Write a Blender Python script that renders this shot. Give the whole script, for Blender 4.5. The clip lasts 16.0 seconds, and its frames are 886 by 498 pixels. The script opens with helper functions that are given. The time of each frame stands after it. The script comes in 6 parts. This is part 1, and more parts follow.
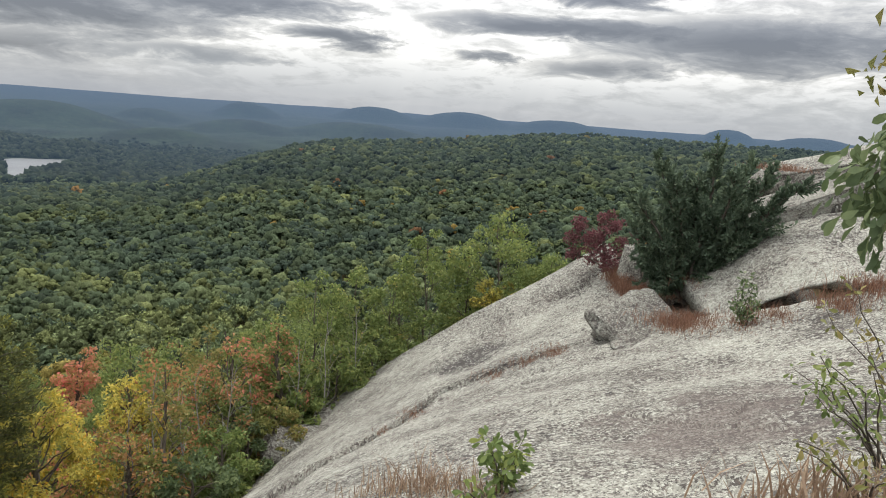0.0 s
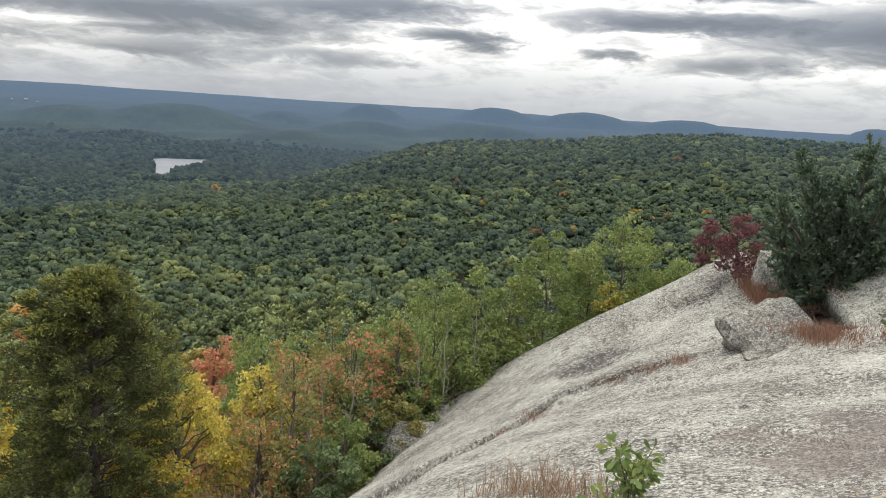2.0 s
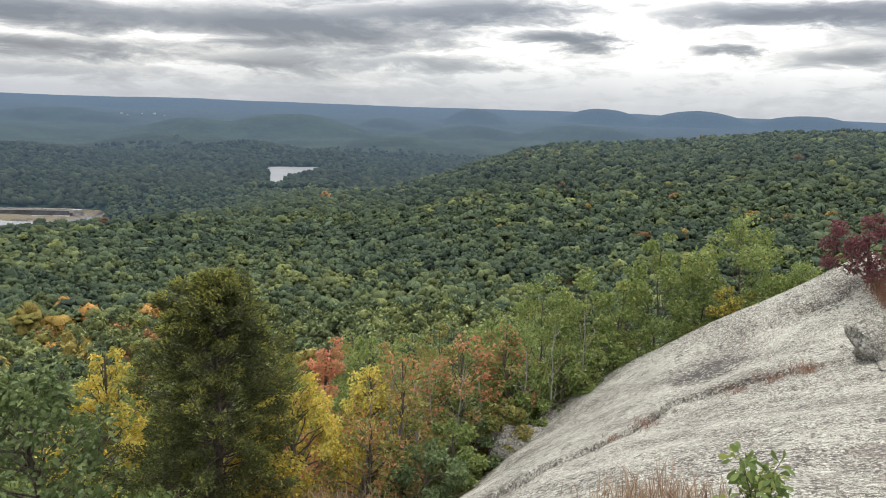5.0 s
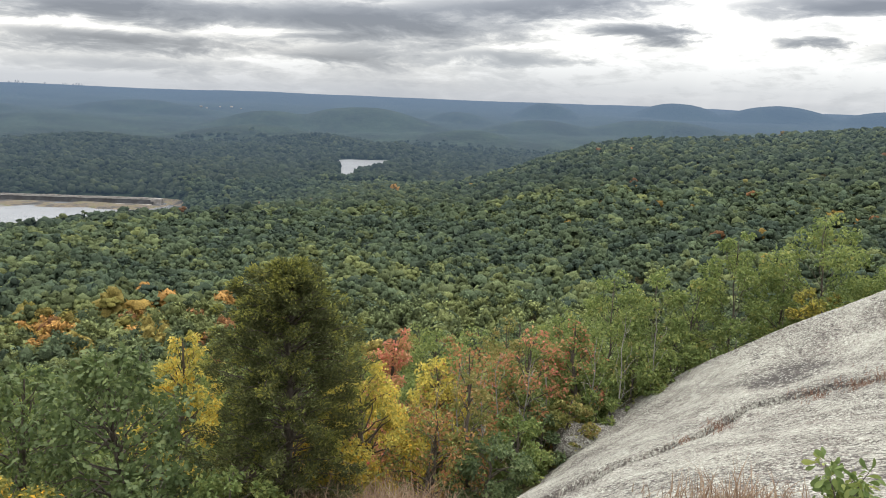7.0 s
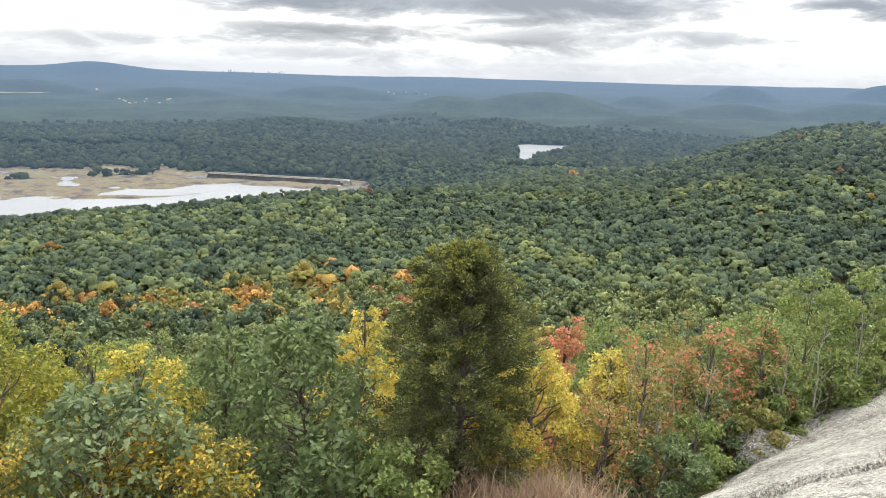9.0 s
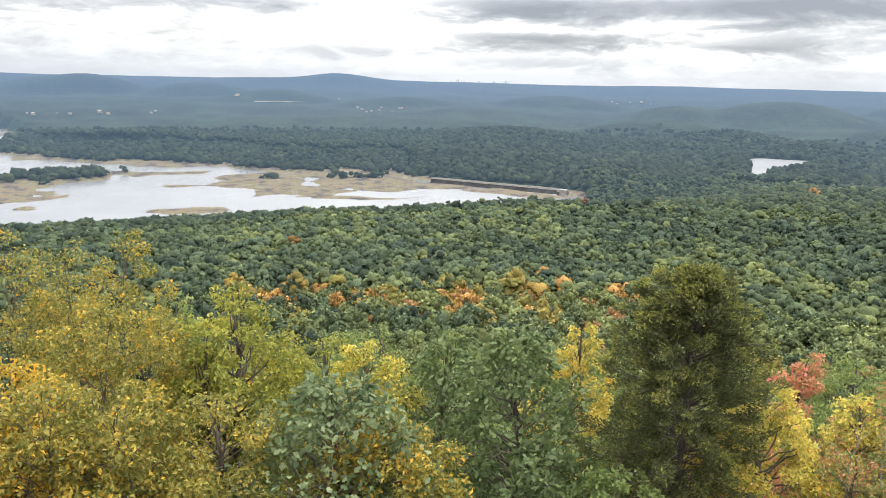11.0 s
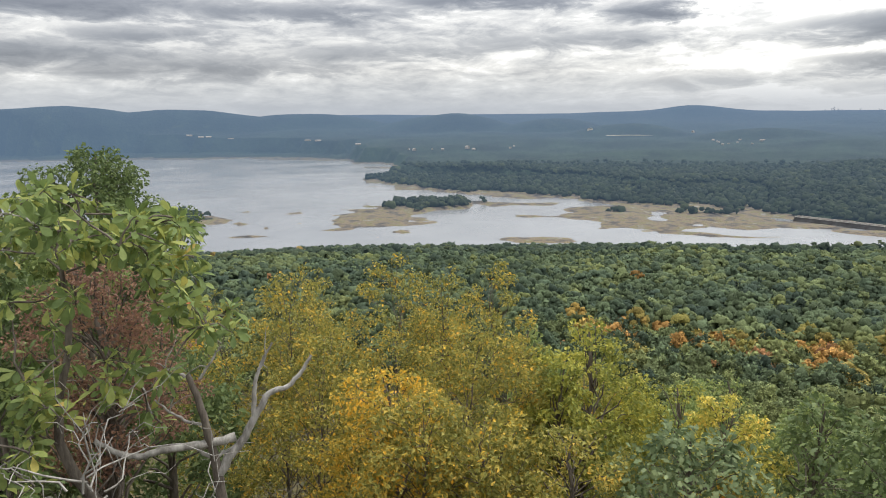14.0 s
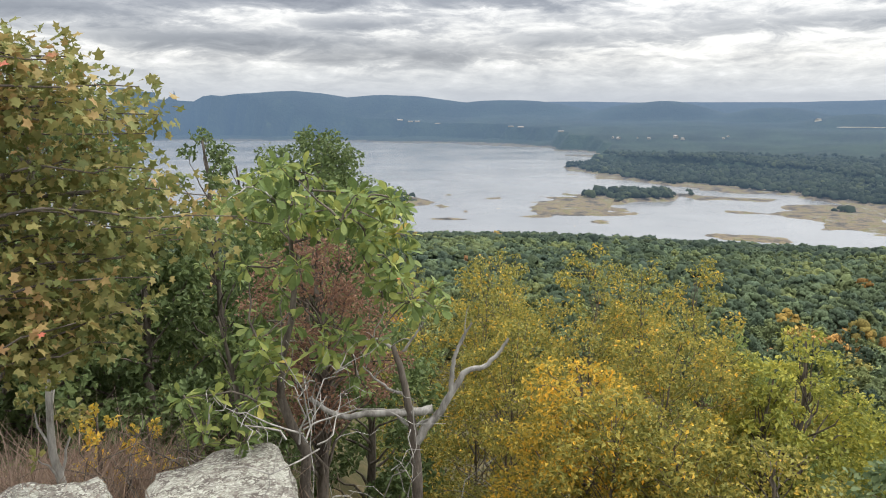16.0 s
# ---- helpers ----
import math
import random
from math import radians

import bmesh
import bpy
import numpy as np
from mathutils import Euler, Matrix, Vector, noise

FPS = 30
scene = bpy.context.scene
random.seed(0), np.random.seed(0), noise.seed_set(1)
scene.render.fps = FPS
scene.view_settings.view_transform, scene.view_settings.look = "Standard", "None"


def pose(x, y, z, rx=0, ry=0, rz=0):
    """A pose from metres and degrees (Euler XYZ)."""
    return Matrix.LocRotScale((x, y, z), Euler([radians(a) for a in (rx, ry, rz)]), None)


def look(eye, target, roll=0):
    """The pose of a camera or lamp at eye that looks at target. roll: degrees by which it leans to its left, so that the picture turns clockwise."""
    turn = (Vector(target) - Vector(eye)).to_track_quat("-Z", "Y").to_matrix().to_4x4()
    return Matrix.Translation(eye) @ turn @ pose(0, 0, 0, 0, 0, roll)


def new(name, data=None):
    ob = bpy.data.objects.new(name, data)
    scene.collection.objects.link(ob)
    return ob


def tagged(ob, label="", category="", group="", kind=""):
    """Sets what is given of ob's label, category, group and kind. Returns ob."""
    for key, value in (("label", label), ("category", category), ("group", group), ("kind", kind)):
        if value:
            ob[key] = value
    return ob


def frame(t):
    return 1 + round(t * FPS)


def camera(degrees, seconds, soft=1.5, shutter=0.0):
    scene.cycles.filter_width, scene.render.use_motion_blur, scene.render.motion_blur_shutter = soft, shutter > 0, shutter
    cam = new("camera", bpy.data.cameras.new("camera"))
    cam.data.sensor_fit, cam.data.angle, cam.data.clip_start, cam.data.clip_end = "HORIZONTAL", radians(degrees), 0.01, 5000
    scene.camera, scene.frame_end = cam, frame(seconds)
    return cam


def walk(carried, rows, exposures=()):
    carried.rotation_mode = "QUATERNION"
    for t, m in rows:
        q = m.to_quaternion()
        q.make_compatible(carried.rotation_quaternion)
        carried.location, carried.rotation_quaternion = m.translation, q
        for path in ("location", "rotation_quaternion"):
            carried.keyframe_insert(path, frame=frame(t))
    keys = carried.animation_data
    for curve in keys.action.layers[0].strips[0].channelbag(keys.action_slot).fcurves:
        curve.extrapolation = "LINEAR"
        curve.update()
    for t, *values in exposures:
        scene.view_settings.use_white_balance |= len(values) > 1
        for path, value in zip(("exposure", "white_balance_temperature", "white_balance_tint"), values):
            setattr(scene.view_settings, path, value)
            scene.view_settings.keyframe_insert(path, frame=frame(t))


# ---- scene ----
cam = camera(62.11, 16.0, 1.0)
# seconds, place of the eye (metres, eye level is z = 0), heading to the left, pitch, clockwise roll
PATH = [
    (0.0, -0.099, -0.102, 0.001, 0.00, -10.29, 4.15),
    (0.5, -0.102, -0.107, 0.009, 1.17, -10.68, 3.98),
    (1.0, -0.125, -0.094, -0.004, 3.84, -10.87, 3.74),
    (1.5, -0.149, -0.100, -0.012, 6.55, -10.89, 3.62),
    (2.0, -0.156, -0.101, -0.013, 9.33, -10.85, 3.70),
    (2.5, -0.162, -0.100, -0.011, 11.12, -11.01, 3.43),
    (3.0, -0.162, -0.098, -0.016, 12.20, -11.12, 3.26),
    (3.5, -0.156, -0.095, -0.022, 13.70, -11.10, 2.91),
    (4.0, -0.169, -0.098, -0.016, 15.39, -11.08, 2.44),
    (6.5, -0.224, -0.133, -0.046, 21.01, -11.13, 2.11),
    (7.0, -0.235, -0.121, -0.048, 22.90, -11.58, 2.19),
    (7.5, -0.242, -0.133, -0.056, 24.81, -12.06, 2.40),
    (8.0, -0.257, -0.135, -0.063, 28.94, -12.32, 2.00),
    (8.5, -0.251, -0.119, -0.065, 33.38, -12.55, 1.69),
    (9.0, -0.282, -0.096, -0.069, 36.74, -13.16, 1.53),
    (9.5, -0.314, -0.086, -0.081, 40.49, -13.63, 1.52),
    (10.0, -0.358, -0.080, -0.075, 45.52, -13.59, 1.38),
    (12.5, -0.521, -0.333, 0.085, 64.10, -11.76, 0.86),
    (13.0, -0.532, -0.346, 0.082, 68.82, -11.63, 0.37),
    (13.5, -0.557, -0.363, 0.077, 74.66, -11.24, -0.40),
    (14.0, -0.584, -0.381, 0.072, 80.44, -10.43, -0.59),
    (14.5, -0.580, -0.403, 0.073, 85.21, -9.96, -0.10),
    (15.0, -0.593, -0.414, 0.067, 87.73, -10.36, 0.22),
    (15.5, -0.580, -0.440, 0.068, 91.54, -10.97, -0.04),
    (16.0, -0.568, -0.440, 0.073, 95.88, -11.35, -0.05),
]
EXPOSURES = [(0.0, -0.27), (2.0, -0.16), (3.5, -0.07), (7.5, 0.05), (8.5, 0.33), (10.0, 0.6), (12.5, 0.4), (13.3, 0.28), (14.0, 0.0), (14.5, -0.2), (15.0, -0.33), (15.5, 0.08), (16.0, 0.2)]
walk(cam, [(t, pose(x, y, z, 90 + pitch, 0, yaw) @ pose(0, 0, 0, 0, 0, roll)) for t, x, y, z, yaw, pitch, roll in PATH], EXPOSURES)

# ---- light: a bright overcast sky, the sun hidden behind thin cloud ahead of the first view ----
SUN_AZ, SUN_EL = 8.0, 62.0


def polar(az, r, z=0.0):
    """A place by its azimuth (degrees to the left of +y) and distance."""
    a = radians(az)
    return Vector((-r * math.sin(a), r * math.cos(a), z))


class Nodes:
    """Short hand for node trees."""

    def __init__(self, tree):
        self.t = tree
        tree.nodes.clear()

    def add(self, kind, **kw):
        n = self.t.nodes.new(kind)
        for k, v in kw.items():
            if k in n.inputs:
                n.inputs[k].default_value = v
            elif k == "operation":
                n.operation = v
            elif k == "blend":
                n.blend_type = v
            elif k == "data":
                n.data_type = v
            elif k == "dims":
                n.noise_dimensions = v
            elif k == "feature":
                n.feature = v
        return n

    def link(self, a, b):
        self.t.links.new(a, b)

    def noise(self, vec, scale, detail=4.0, rough=0.55, distortion=0.0):
        n = self.add("ShaderNodeTexNoise", Scale=scale, Detail=detail, Roughness=rough, Distortion=distortion)
        if vec is not None:
            self.link(vec, n.inputs["Vector"])
        return n.outputs["Fac"]

    def math(self, op, a, b=None, c=None, clamp=False):
        n = self.t.nodes.new("ShaderNodeMath")
        n.operation, n.use_clamp = op, clamp
        for i, v in enumerate((a, b, c)):
            if v is None:
                continue
            if isinstance(v, (int, float)):
                n.inputs[i].default_value = v
            else:
                self.link(v, n.inputs[i])
        return n.outputs[0]

    def ramp(self, fac, stops, mode="LINEAR"):
        n = self.t.nodes.new("ShaderNodeValToRGB")
        n.color_ramp.interpolation = mode
        el = n.color_ramp.elements
        while len(el) < len(stops):
            el.new(0.5)
        for e, (p, c) in zip(el, stops):
            e.position = p
            e.color = (c, c, c, 1) if isinstance(c, (int, float)) else (*c, 1)
        if fac is not None:
            self.link(fac, n.inputs["Fac"])
        return n.outputs["Color"]

    def mix(self, fac, a, b, blend="MIX"):
        n = self.t.nodes.new("ShaderNodeMix")
        n.data_type, n.blend_type = "RGBA", blend
        for sock, v in ((n.inputs[0], fac), (n.inputs[6], a), (n.inputs[7], b)):
            if isinstance(v, (int, float)):
                sock.default_value = v
            elif isinstance(v, tuple):
                sock.default_value = (*v, 1)
            else:
                self.link(v, sock)
        return n.outputs[2]


# cloud banks low over the valley and over the lake: azimuth, height, half width, half height (degrees), weight
BANKS_VALLEY = [(26.2, 5.1, 13, 1.7, 0.55), (29.3, 2.85, 7, 1.0, 0.45), (33.0, 5.4, 11, 1.6, 0.5), (41.3, 3.2, 8, 1.0, 0.38), (46.8, 5.3, 12, 1.3, 0.85), (48.4, 3.0, 9, 0.85, 0.7),
                (45.3, 1.5, 11, 0.9, 0.35), (13.9, 7.1, 8, 1.2, 0.65), (9.2, 5.15, 5.2, 0.85, 1.0), (-6.5, 6.9, 11, 1.0, 0.95), (-2.2, 4.6, 3.2, 0.5, 0.6), (-11.0, 4.1, 6.5, 0.9, 0.65),
                (-21.0, 6.2, 14, 2.3, 0.85), (-10.1, 9.2, 7, 0.8, 0.8), (18.5, 3.1, 6.5, 0.7, 0.5), (33.1, 2.6, 4.2, 0.5, 0.4), (59.4, 2.2, 8, 0.8, 0.2), (20.5, 6.6, 7, 0.9, 0.5)]
BANKS_LAKE = [(108.5, 7.5, 16, 1.3, 0.5), (76.1, 8.3, 9, 1.0, 0.8), (65.4, 7.0, 4, 1.0, 0.75), (112.2, 4.3, 13, 1.0, 0.5), (68.0, 5.2, 12, 0.9, 0.3), (99.2, 3.4, 13, 1.1, 0.35),
              (90.0, 7.3, 11, 0.8, 0.4), (84.0, 4.5, 9, 0.7, 0.25), (124.0, 6.0, 12, 1.4, 0.5), (102.0, 5.6, 7, 0.7, 0.3)]


def make_world():
    w = bpy.data.worlds.new("sky")
    scene.world = w
    w.use_nodes = True
    N = Nodes(w.node_tree)
    coord = N.add("ShaderNodeTexCoord").outputs["Generated"]
    sky = N.t.nodes.new("ShaderNodeTexSky")
    sky.sky_type, sky.sun_disc = "NISHITA", False
    sky.sun_elevation, sky.sun_rotation = radians(SUN_EL), radians(-SUN_AZ)
    blue = N.mix(1.0, sky.outputs["Color"], (0.11, 0.11, 0.11), "MULTIPLY")
    sep = N.add("ShaderNodeSeparateXYZ")
    N.link(coord, sep.inputs[0])
    up = N.math("MAXIMUM", sep.outputs["Z"], 0.0)
    # the cloud deck overhead: directions laid out on a flat layer
    inv = N.math("DIVIDE", 1.0, N.math("ADD", up, 0.12))
    comb = N.add("ShaderNodeCombineXYZ")
    N.link(N.math("MULTIPLY", sep.outputs["X"], inv), comb.inputs[0])
    N.link(N.math("MULTIPLY", sep.outputs["Y"], inv), comb.inputs[1])
    deck = comb.outputs[0]
    body = N.math("ADD", N.math("MULTIPLY", N.noise(deck, 0.62, 2.0, 0.5, 0.4), 0.58), N.math("MULTIPLY", N.noise(deck, 1.7, 7.0, 0.58, 0.5), 0.42))
    # thin, bright cloud round the hidden sun
    s = polar(SUN_AZ, math.cos(radians(SUN_EL)), math.sin(radians(SUN_EL)))
    dot = N.t.nodes.new("ShaderNodeVectorMath")
    dot.operation = "DOT_PRODUCT"
    N.link(coord, dot.inputs[0])
    dot.inputs[1].default_value = s
    glow = N.math("POWER", N.math("MAXIMUM", dot.outputs["Value"], 0.0), 5.0)
    lit = N.math("ADD", body, N.math("MULTIPLY", glow, 0.06))
    cloud = N.ramp(lit, [(0.375, (0.225, 0.228, 0.26)), (0.44, (0.36, 0.362, 0.395)), (0.483, (0.62, 0.62, 0.63)), (0.525, (1.0, 0.99, 0.965)), (0.64, (1.5, 1.48, 1.44))])
    # the banks seen low down, in degrees of azimuth and height, with ragged edges
    az = N.math("MULTIPLY", N.math("ARCTAN2", N.math("MULTIPLY", sep.outputs["X"], -1.0), sep.outputs["Y"]), 57.2958)
    el = N.math("MULTIPLY", N.math("ARCSINE", sep.outputs["Z"]), 57.2958)
    flat = N.add("ShaderNodeCombineXYZ")
    N.link(N.math("MULTIPLY", az, 0.2), flat.inputs[0])
    N.link(N.math("MULTIPLY", el, 0.75), flat.inputs[1])
    n1 = N.noise(flat.outputs[0], 1.0, 6.0, 0.6, 0.6)
    n2 = N.noise(flat.outputs[0], 2.3, 6.0, 0.65, 0.3)
    place = N.add("ShaderNodeCombineXYZ")
    N.link(N.math("ADD", az, N.math("MULTIPLY", N.math("SUBTRACT", n2, 0.5), 7.0)), place.inputs[0])
    N.link(N.math("ADD", el, N.math("MULTIPLY", N.math("SUBTRACT", n1, 0.5), 2.0)), place.inputs[1])
    thick = N.math("ADD", N.math("MULTIPLY", N.math("SUBTRACT", n1, 0.48), 0.85), N.math("MULTIPLY", N.math("SUBTRACT", n2, 0.5), 0.5))
    open_sky = N.ramp(N.math("DIVIDE", N.math("ADD", az, 60.0), 200.0), [(0.12, 0.16), (0.23, 0.0), (0.36, 0.0), (0.44, 0.20), (0.50, 0.0), (0.58, 0.0), (0.64, 0.14), (0.74, 0.24)])
    thick = N.math("ADD", thick, open_sky)
    for a, e, wa, he, k in BANKS_VALLEY + BANKS_LAKE:
        mp = N.add("ShaderNodeMapping")
        mp.vector_type = "TEXTURE"
        mp.inputs["Location"].default_value = (a, e, 0)
        mp.inputs["Scale"].default_value = (wa, he, 1)
        N.link(place.outputs[0], mp.inputs["Vector"])
        ball = N.t.nodes.new("ShaderNodeTexGradient")
        ball.gradient_type = "SPHERICAL"
        N.link(mp.outputs[0], ball.inputs["Vector"])
        thick = N.math("MULTIPLY_ADD", ball.outputs["Fac"], k * 1.25, thick)
    bank = N.ramp(thick, [(0.0, (1.45, 1.43, 1.40)), (0.13, (1.02, 1.005, 0.98)), (0.34, (0.60, 0.603, 0.625)), (0.6, (0.365, 0.375, 0.415)), (0.95, (0.235, 0.243, 0.285))])
    high = N.ramp(sep.outputs["Z"], [(0.15, 0.0), (0.24, 1.0)])
    cloud = N.mix(high, bank, cloud)
    bright = N.mix(1.0, cloud, N.ramp(glow, [(0.0, 0.86), (1.0, 1.0)]), "MULTIPLY")
    # grey blue air over the horizon, with faint shafts of light
    ray = N.add("ShaderNodeCombineXYZ")
    N.link(N.math("ADD", az, N.math("MULTIPLY", el, 0.25)), ray.inputs[0])
    beams = N.ramp(N.math("DIVIDE", N.math("ADD", az, 60.0), 200.0), [(0.22, 0.0), (0.27, 1.0), (0.31, 1.0), (0.36, 0.0)])
    shine = N.math("MULTIPLY", N.math("SUBTRACT", N.noise(ray.outputs[0], 0.35, 2.0), 0.4), N.math("MULTIPLY", beams, 0.55))
    shaft = N.mix(N.math("MAXIMUM", shine, 0.0), (0.485, 0.53, 0.60), (1.0, 1.03, 1.06))
    low = N.ramp(N.math("ADD", sep.outputs["Z"], N.math("MULTIPLY", N.math("SUBTRACT", n1, 0.5), 0.02)), [(0.008, 0.85), (0.032, 0.5), (0.056, 0.0)])
    far_side = N.ramp(N.math("DIVIDE", N.math("ADD", az, 60.0), 200.0), [(0.40, 1.0), (0.48, 0.0)])
    deep = N.ramp(sep.outputs["Z"], [(0.02, 0.8), (0.045, 0.5), (0.075, 0.0)])
    low = N.math("MAXIMUM", low, N.math("MULTIPLY", deep, far_side))
    veil = N.mix(low, bright, shaft)
    # an overcast sky grows brighter towards its top
    both = N.mix(0.88, blue, N.mix(1.0, veil, N.ramp(sep.outputs["Z"], [(0.0, 0.8), (0.25, 0.9), (0.5, 1.6), (1.0, 2.3)]), "MULTIPLY"))
    ground = N.math("GREATER_THAN", sep.outputs["Z"], -0.02)
    final = N.mix(ground, (0.05, 0.06, 0.05), both)
    bg = N.add("ShaderNodeBackground", Strength=1.3)
    N.link(final, bg.inputs["Color"])
    out = N.add("ShaderNodeOutputWorld")
    N.link(bg.outputs[0], out.inputs["Surface"])


make_world()
lamp = bpy.data.lights.new("sun", "SUN")
lamp.energy, lamp.angle, lamp.color = 2.4, radians(40), (1.0, 0.955, 0.88)
sun = new("sun", lamp)
sun.matrix_world = look(polar(SUN_AZ, 100 * math.cos(radians(SUN_EL)), 100 * math.sin(radians(SUN_EL))), (0, 0, 0))


# ---- materials ----
def material(name, rough=0.9, spec=0.2):
    m = bpy.data.materials.new(name)
    m.use_nodes = True
    N = Nodes(m.node_tree)
    b = N.add("ShaderNodeBsdfPrincipled", Roughness=rough)
    b.inputs["Specular IOR Level"].default_value = spec
    o = N.add("ShaderNodeOutputMaterial")
    N.link(b.outputs[0], o.inputs["Surface"])
    return m, N, b, o


def obj_coord(N):
    return N.add("ShaderNodeTexCoord").outputs["Object"]


def bump(N, b, height, strength, distance):
    n = N.add("ShaderNodeBump", Strength=strength, Distance=distance)
    N.link(height, n.inputs["Height"])
    N.link(n.outputs[0], b.inputs["Normal"])


def leaf_material(name, stops, rough=0.55, clear=0.36):
    """Leaves: each leaf takes its own tone from the ramp; clumps shift it at a larger scale."""
    m, N, b, o = material(name, rough, 0.25)
    geo = N.add("ShaderNodeNewGeometry")
    c = obj_coord(N)
    f = N.math("ADD", N.math("MULTIPLY", geo.outputs["Random Per Island"], 0.62),
               N.math("MULTIPLY", N.math("SUBTRACT", N.noise(c, 1.1, 2.0), 0.5), 1.1))
    f = N.math("ADD", f, 0.19, clamp=True)
    col = N.ramp(f, stops)
    col = N.mix(0.35, col, N.ramp(N.noise(c, 35.0, 2.0), [(0.3, 0.8), (0.7, 1.5)]), "MULTIPLY")
    N.link(col, b.inputs["Base Color"])
    tr = N.add("ShaderNodeBsdfTranslucent")
    N.link(col, tr.inputs["Color"])
    mx = N.add("ShaderNodeMixShader", Fac=clear)
    N.link(b.outputs[0], mx.inputs[1])
    N.link(tr.outputs[0], mx.inputs[2])
    N.link(mx.outputs[0], o.inputs["Surface"])
    return m


# Glow colour of the haze painted onto far surfaces.
HAZE_GLOW = (0.132, 0.207, 0.312)


def tint_material(name, haze=False):
    """Far crowns, each tree in its own colour; the distant ones have blue haze painted on as emission."""
    m, N, b, o = material(name, 0.85, 0.08)
    at = N.t.nodes.new("ShaderNodeAttribute")
    at.attribute_name = "leaf_tint"
    c = obj_coord(N)
    geo = N.add("ShaderNodeNewGeometry")
    leafy = N.noise(c, 1.5, 6.0, 0.8)
    col = N.mix(0.75, at.outputs["Color"], N.ramp(leafy, [(0.33, 0.38), (0.67, 1.75)]), "MULTIPLY")
    col = N.mix(0.5, col, N.ramp(geo.outputs["Random Per Island"], [(0.0, 0.78), (1.0, 1.22)]), "MULTIPLY")
    bump(N, b, leafy, 0.8, 0.7)
    N.link(col, b.inputs["Base Color"])
    if haze:
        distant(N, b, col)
    return m


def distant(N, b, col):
    """Blue haze put into a material: emission grows with distance while the base colour is dimmed."""
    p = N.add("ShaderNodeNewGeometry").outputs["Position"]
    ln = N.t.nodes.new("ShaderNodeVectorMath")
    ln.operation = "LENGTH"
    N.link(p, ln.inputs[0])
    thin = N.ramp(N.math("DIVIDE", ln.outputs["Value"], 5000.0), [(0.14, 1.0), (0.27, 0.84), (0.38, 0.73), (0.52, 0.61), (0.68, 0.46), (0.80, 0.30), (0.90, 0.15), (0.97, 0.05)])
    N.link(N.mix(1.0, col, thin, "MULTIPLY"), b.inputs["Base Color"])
    b.inputs["Emission Color"].default_value = (*HAZE_GLOW, 1)
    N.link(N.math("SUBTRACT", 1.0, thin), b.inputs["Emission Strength"])


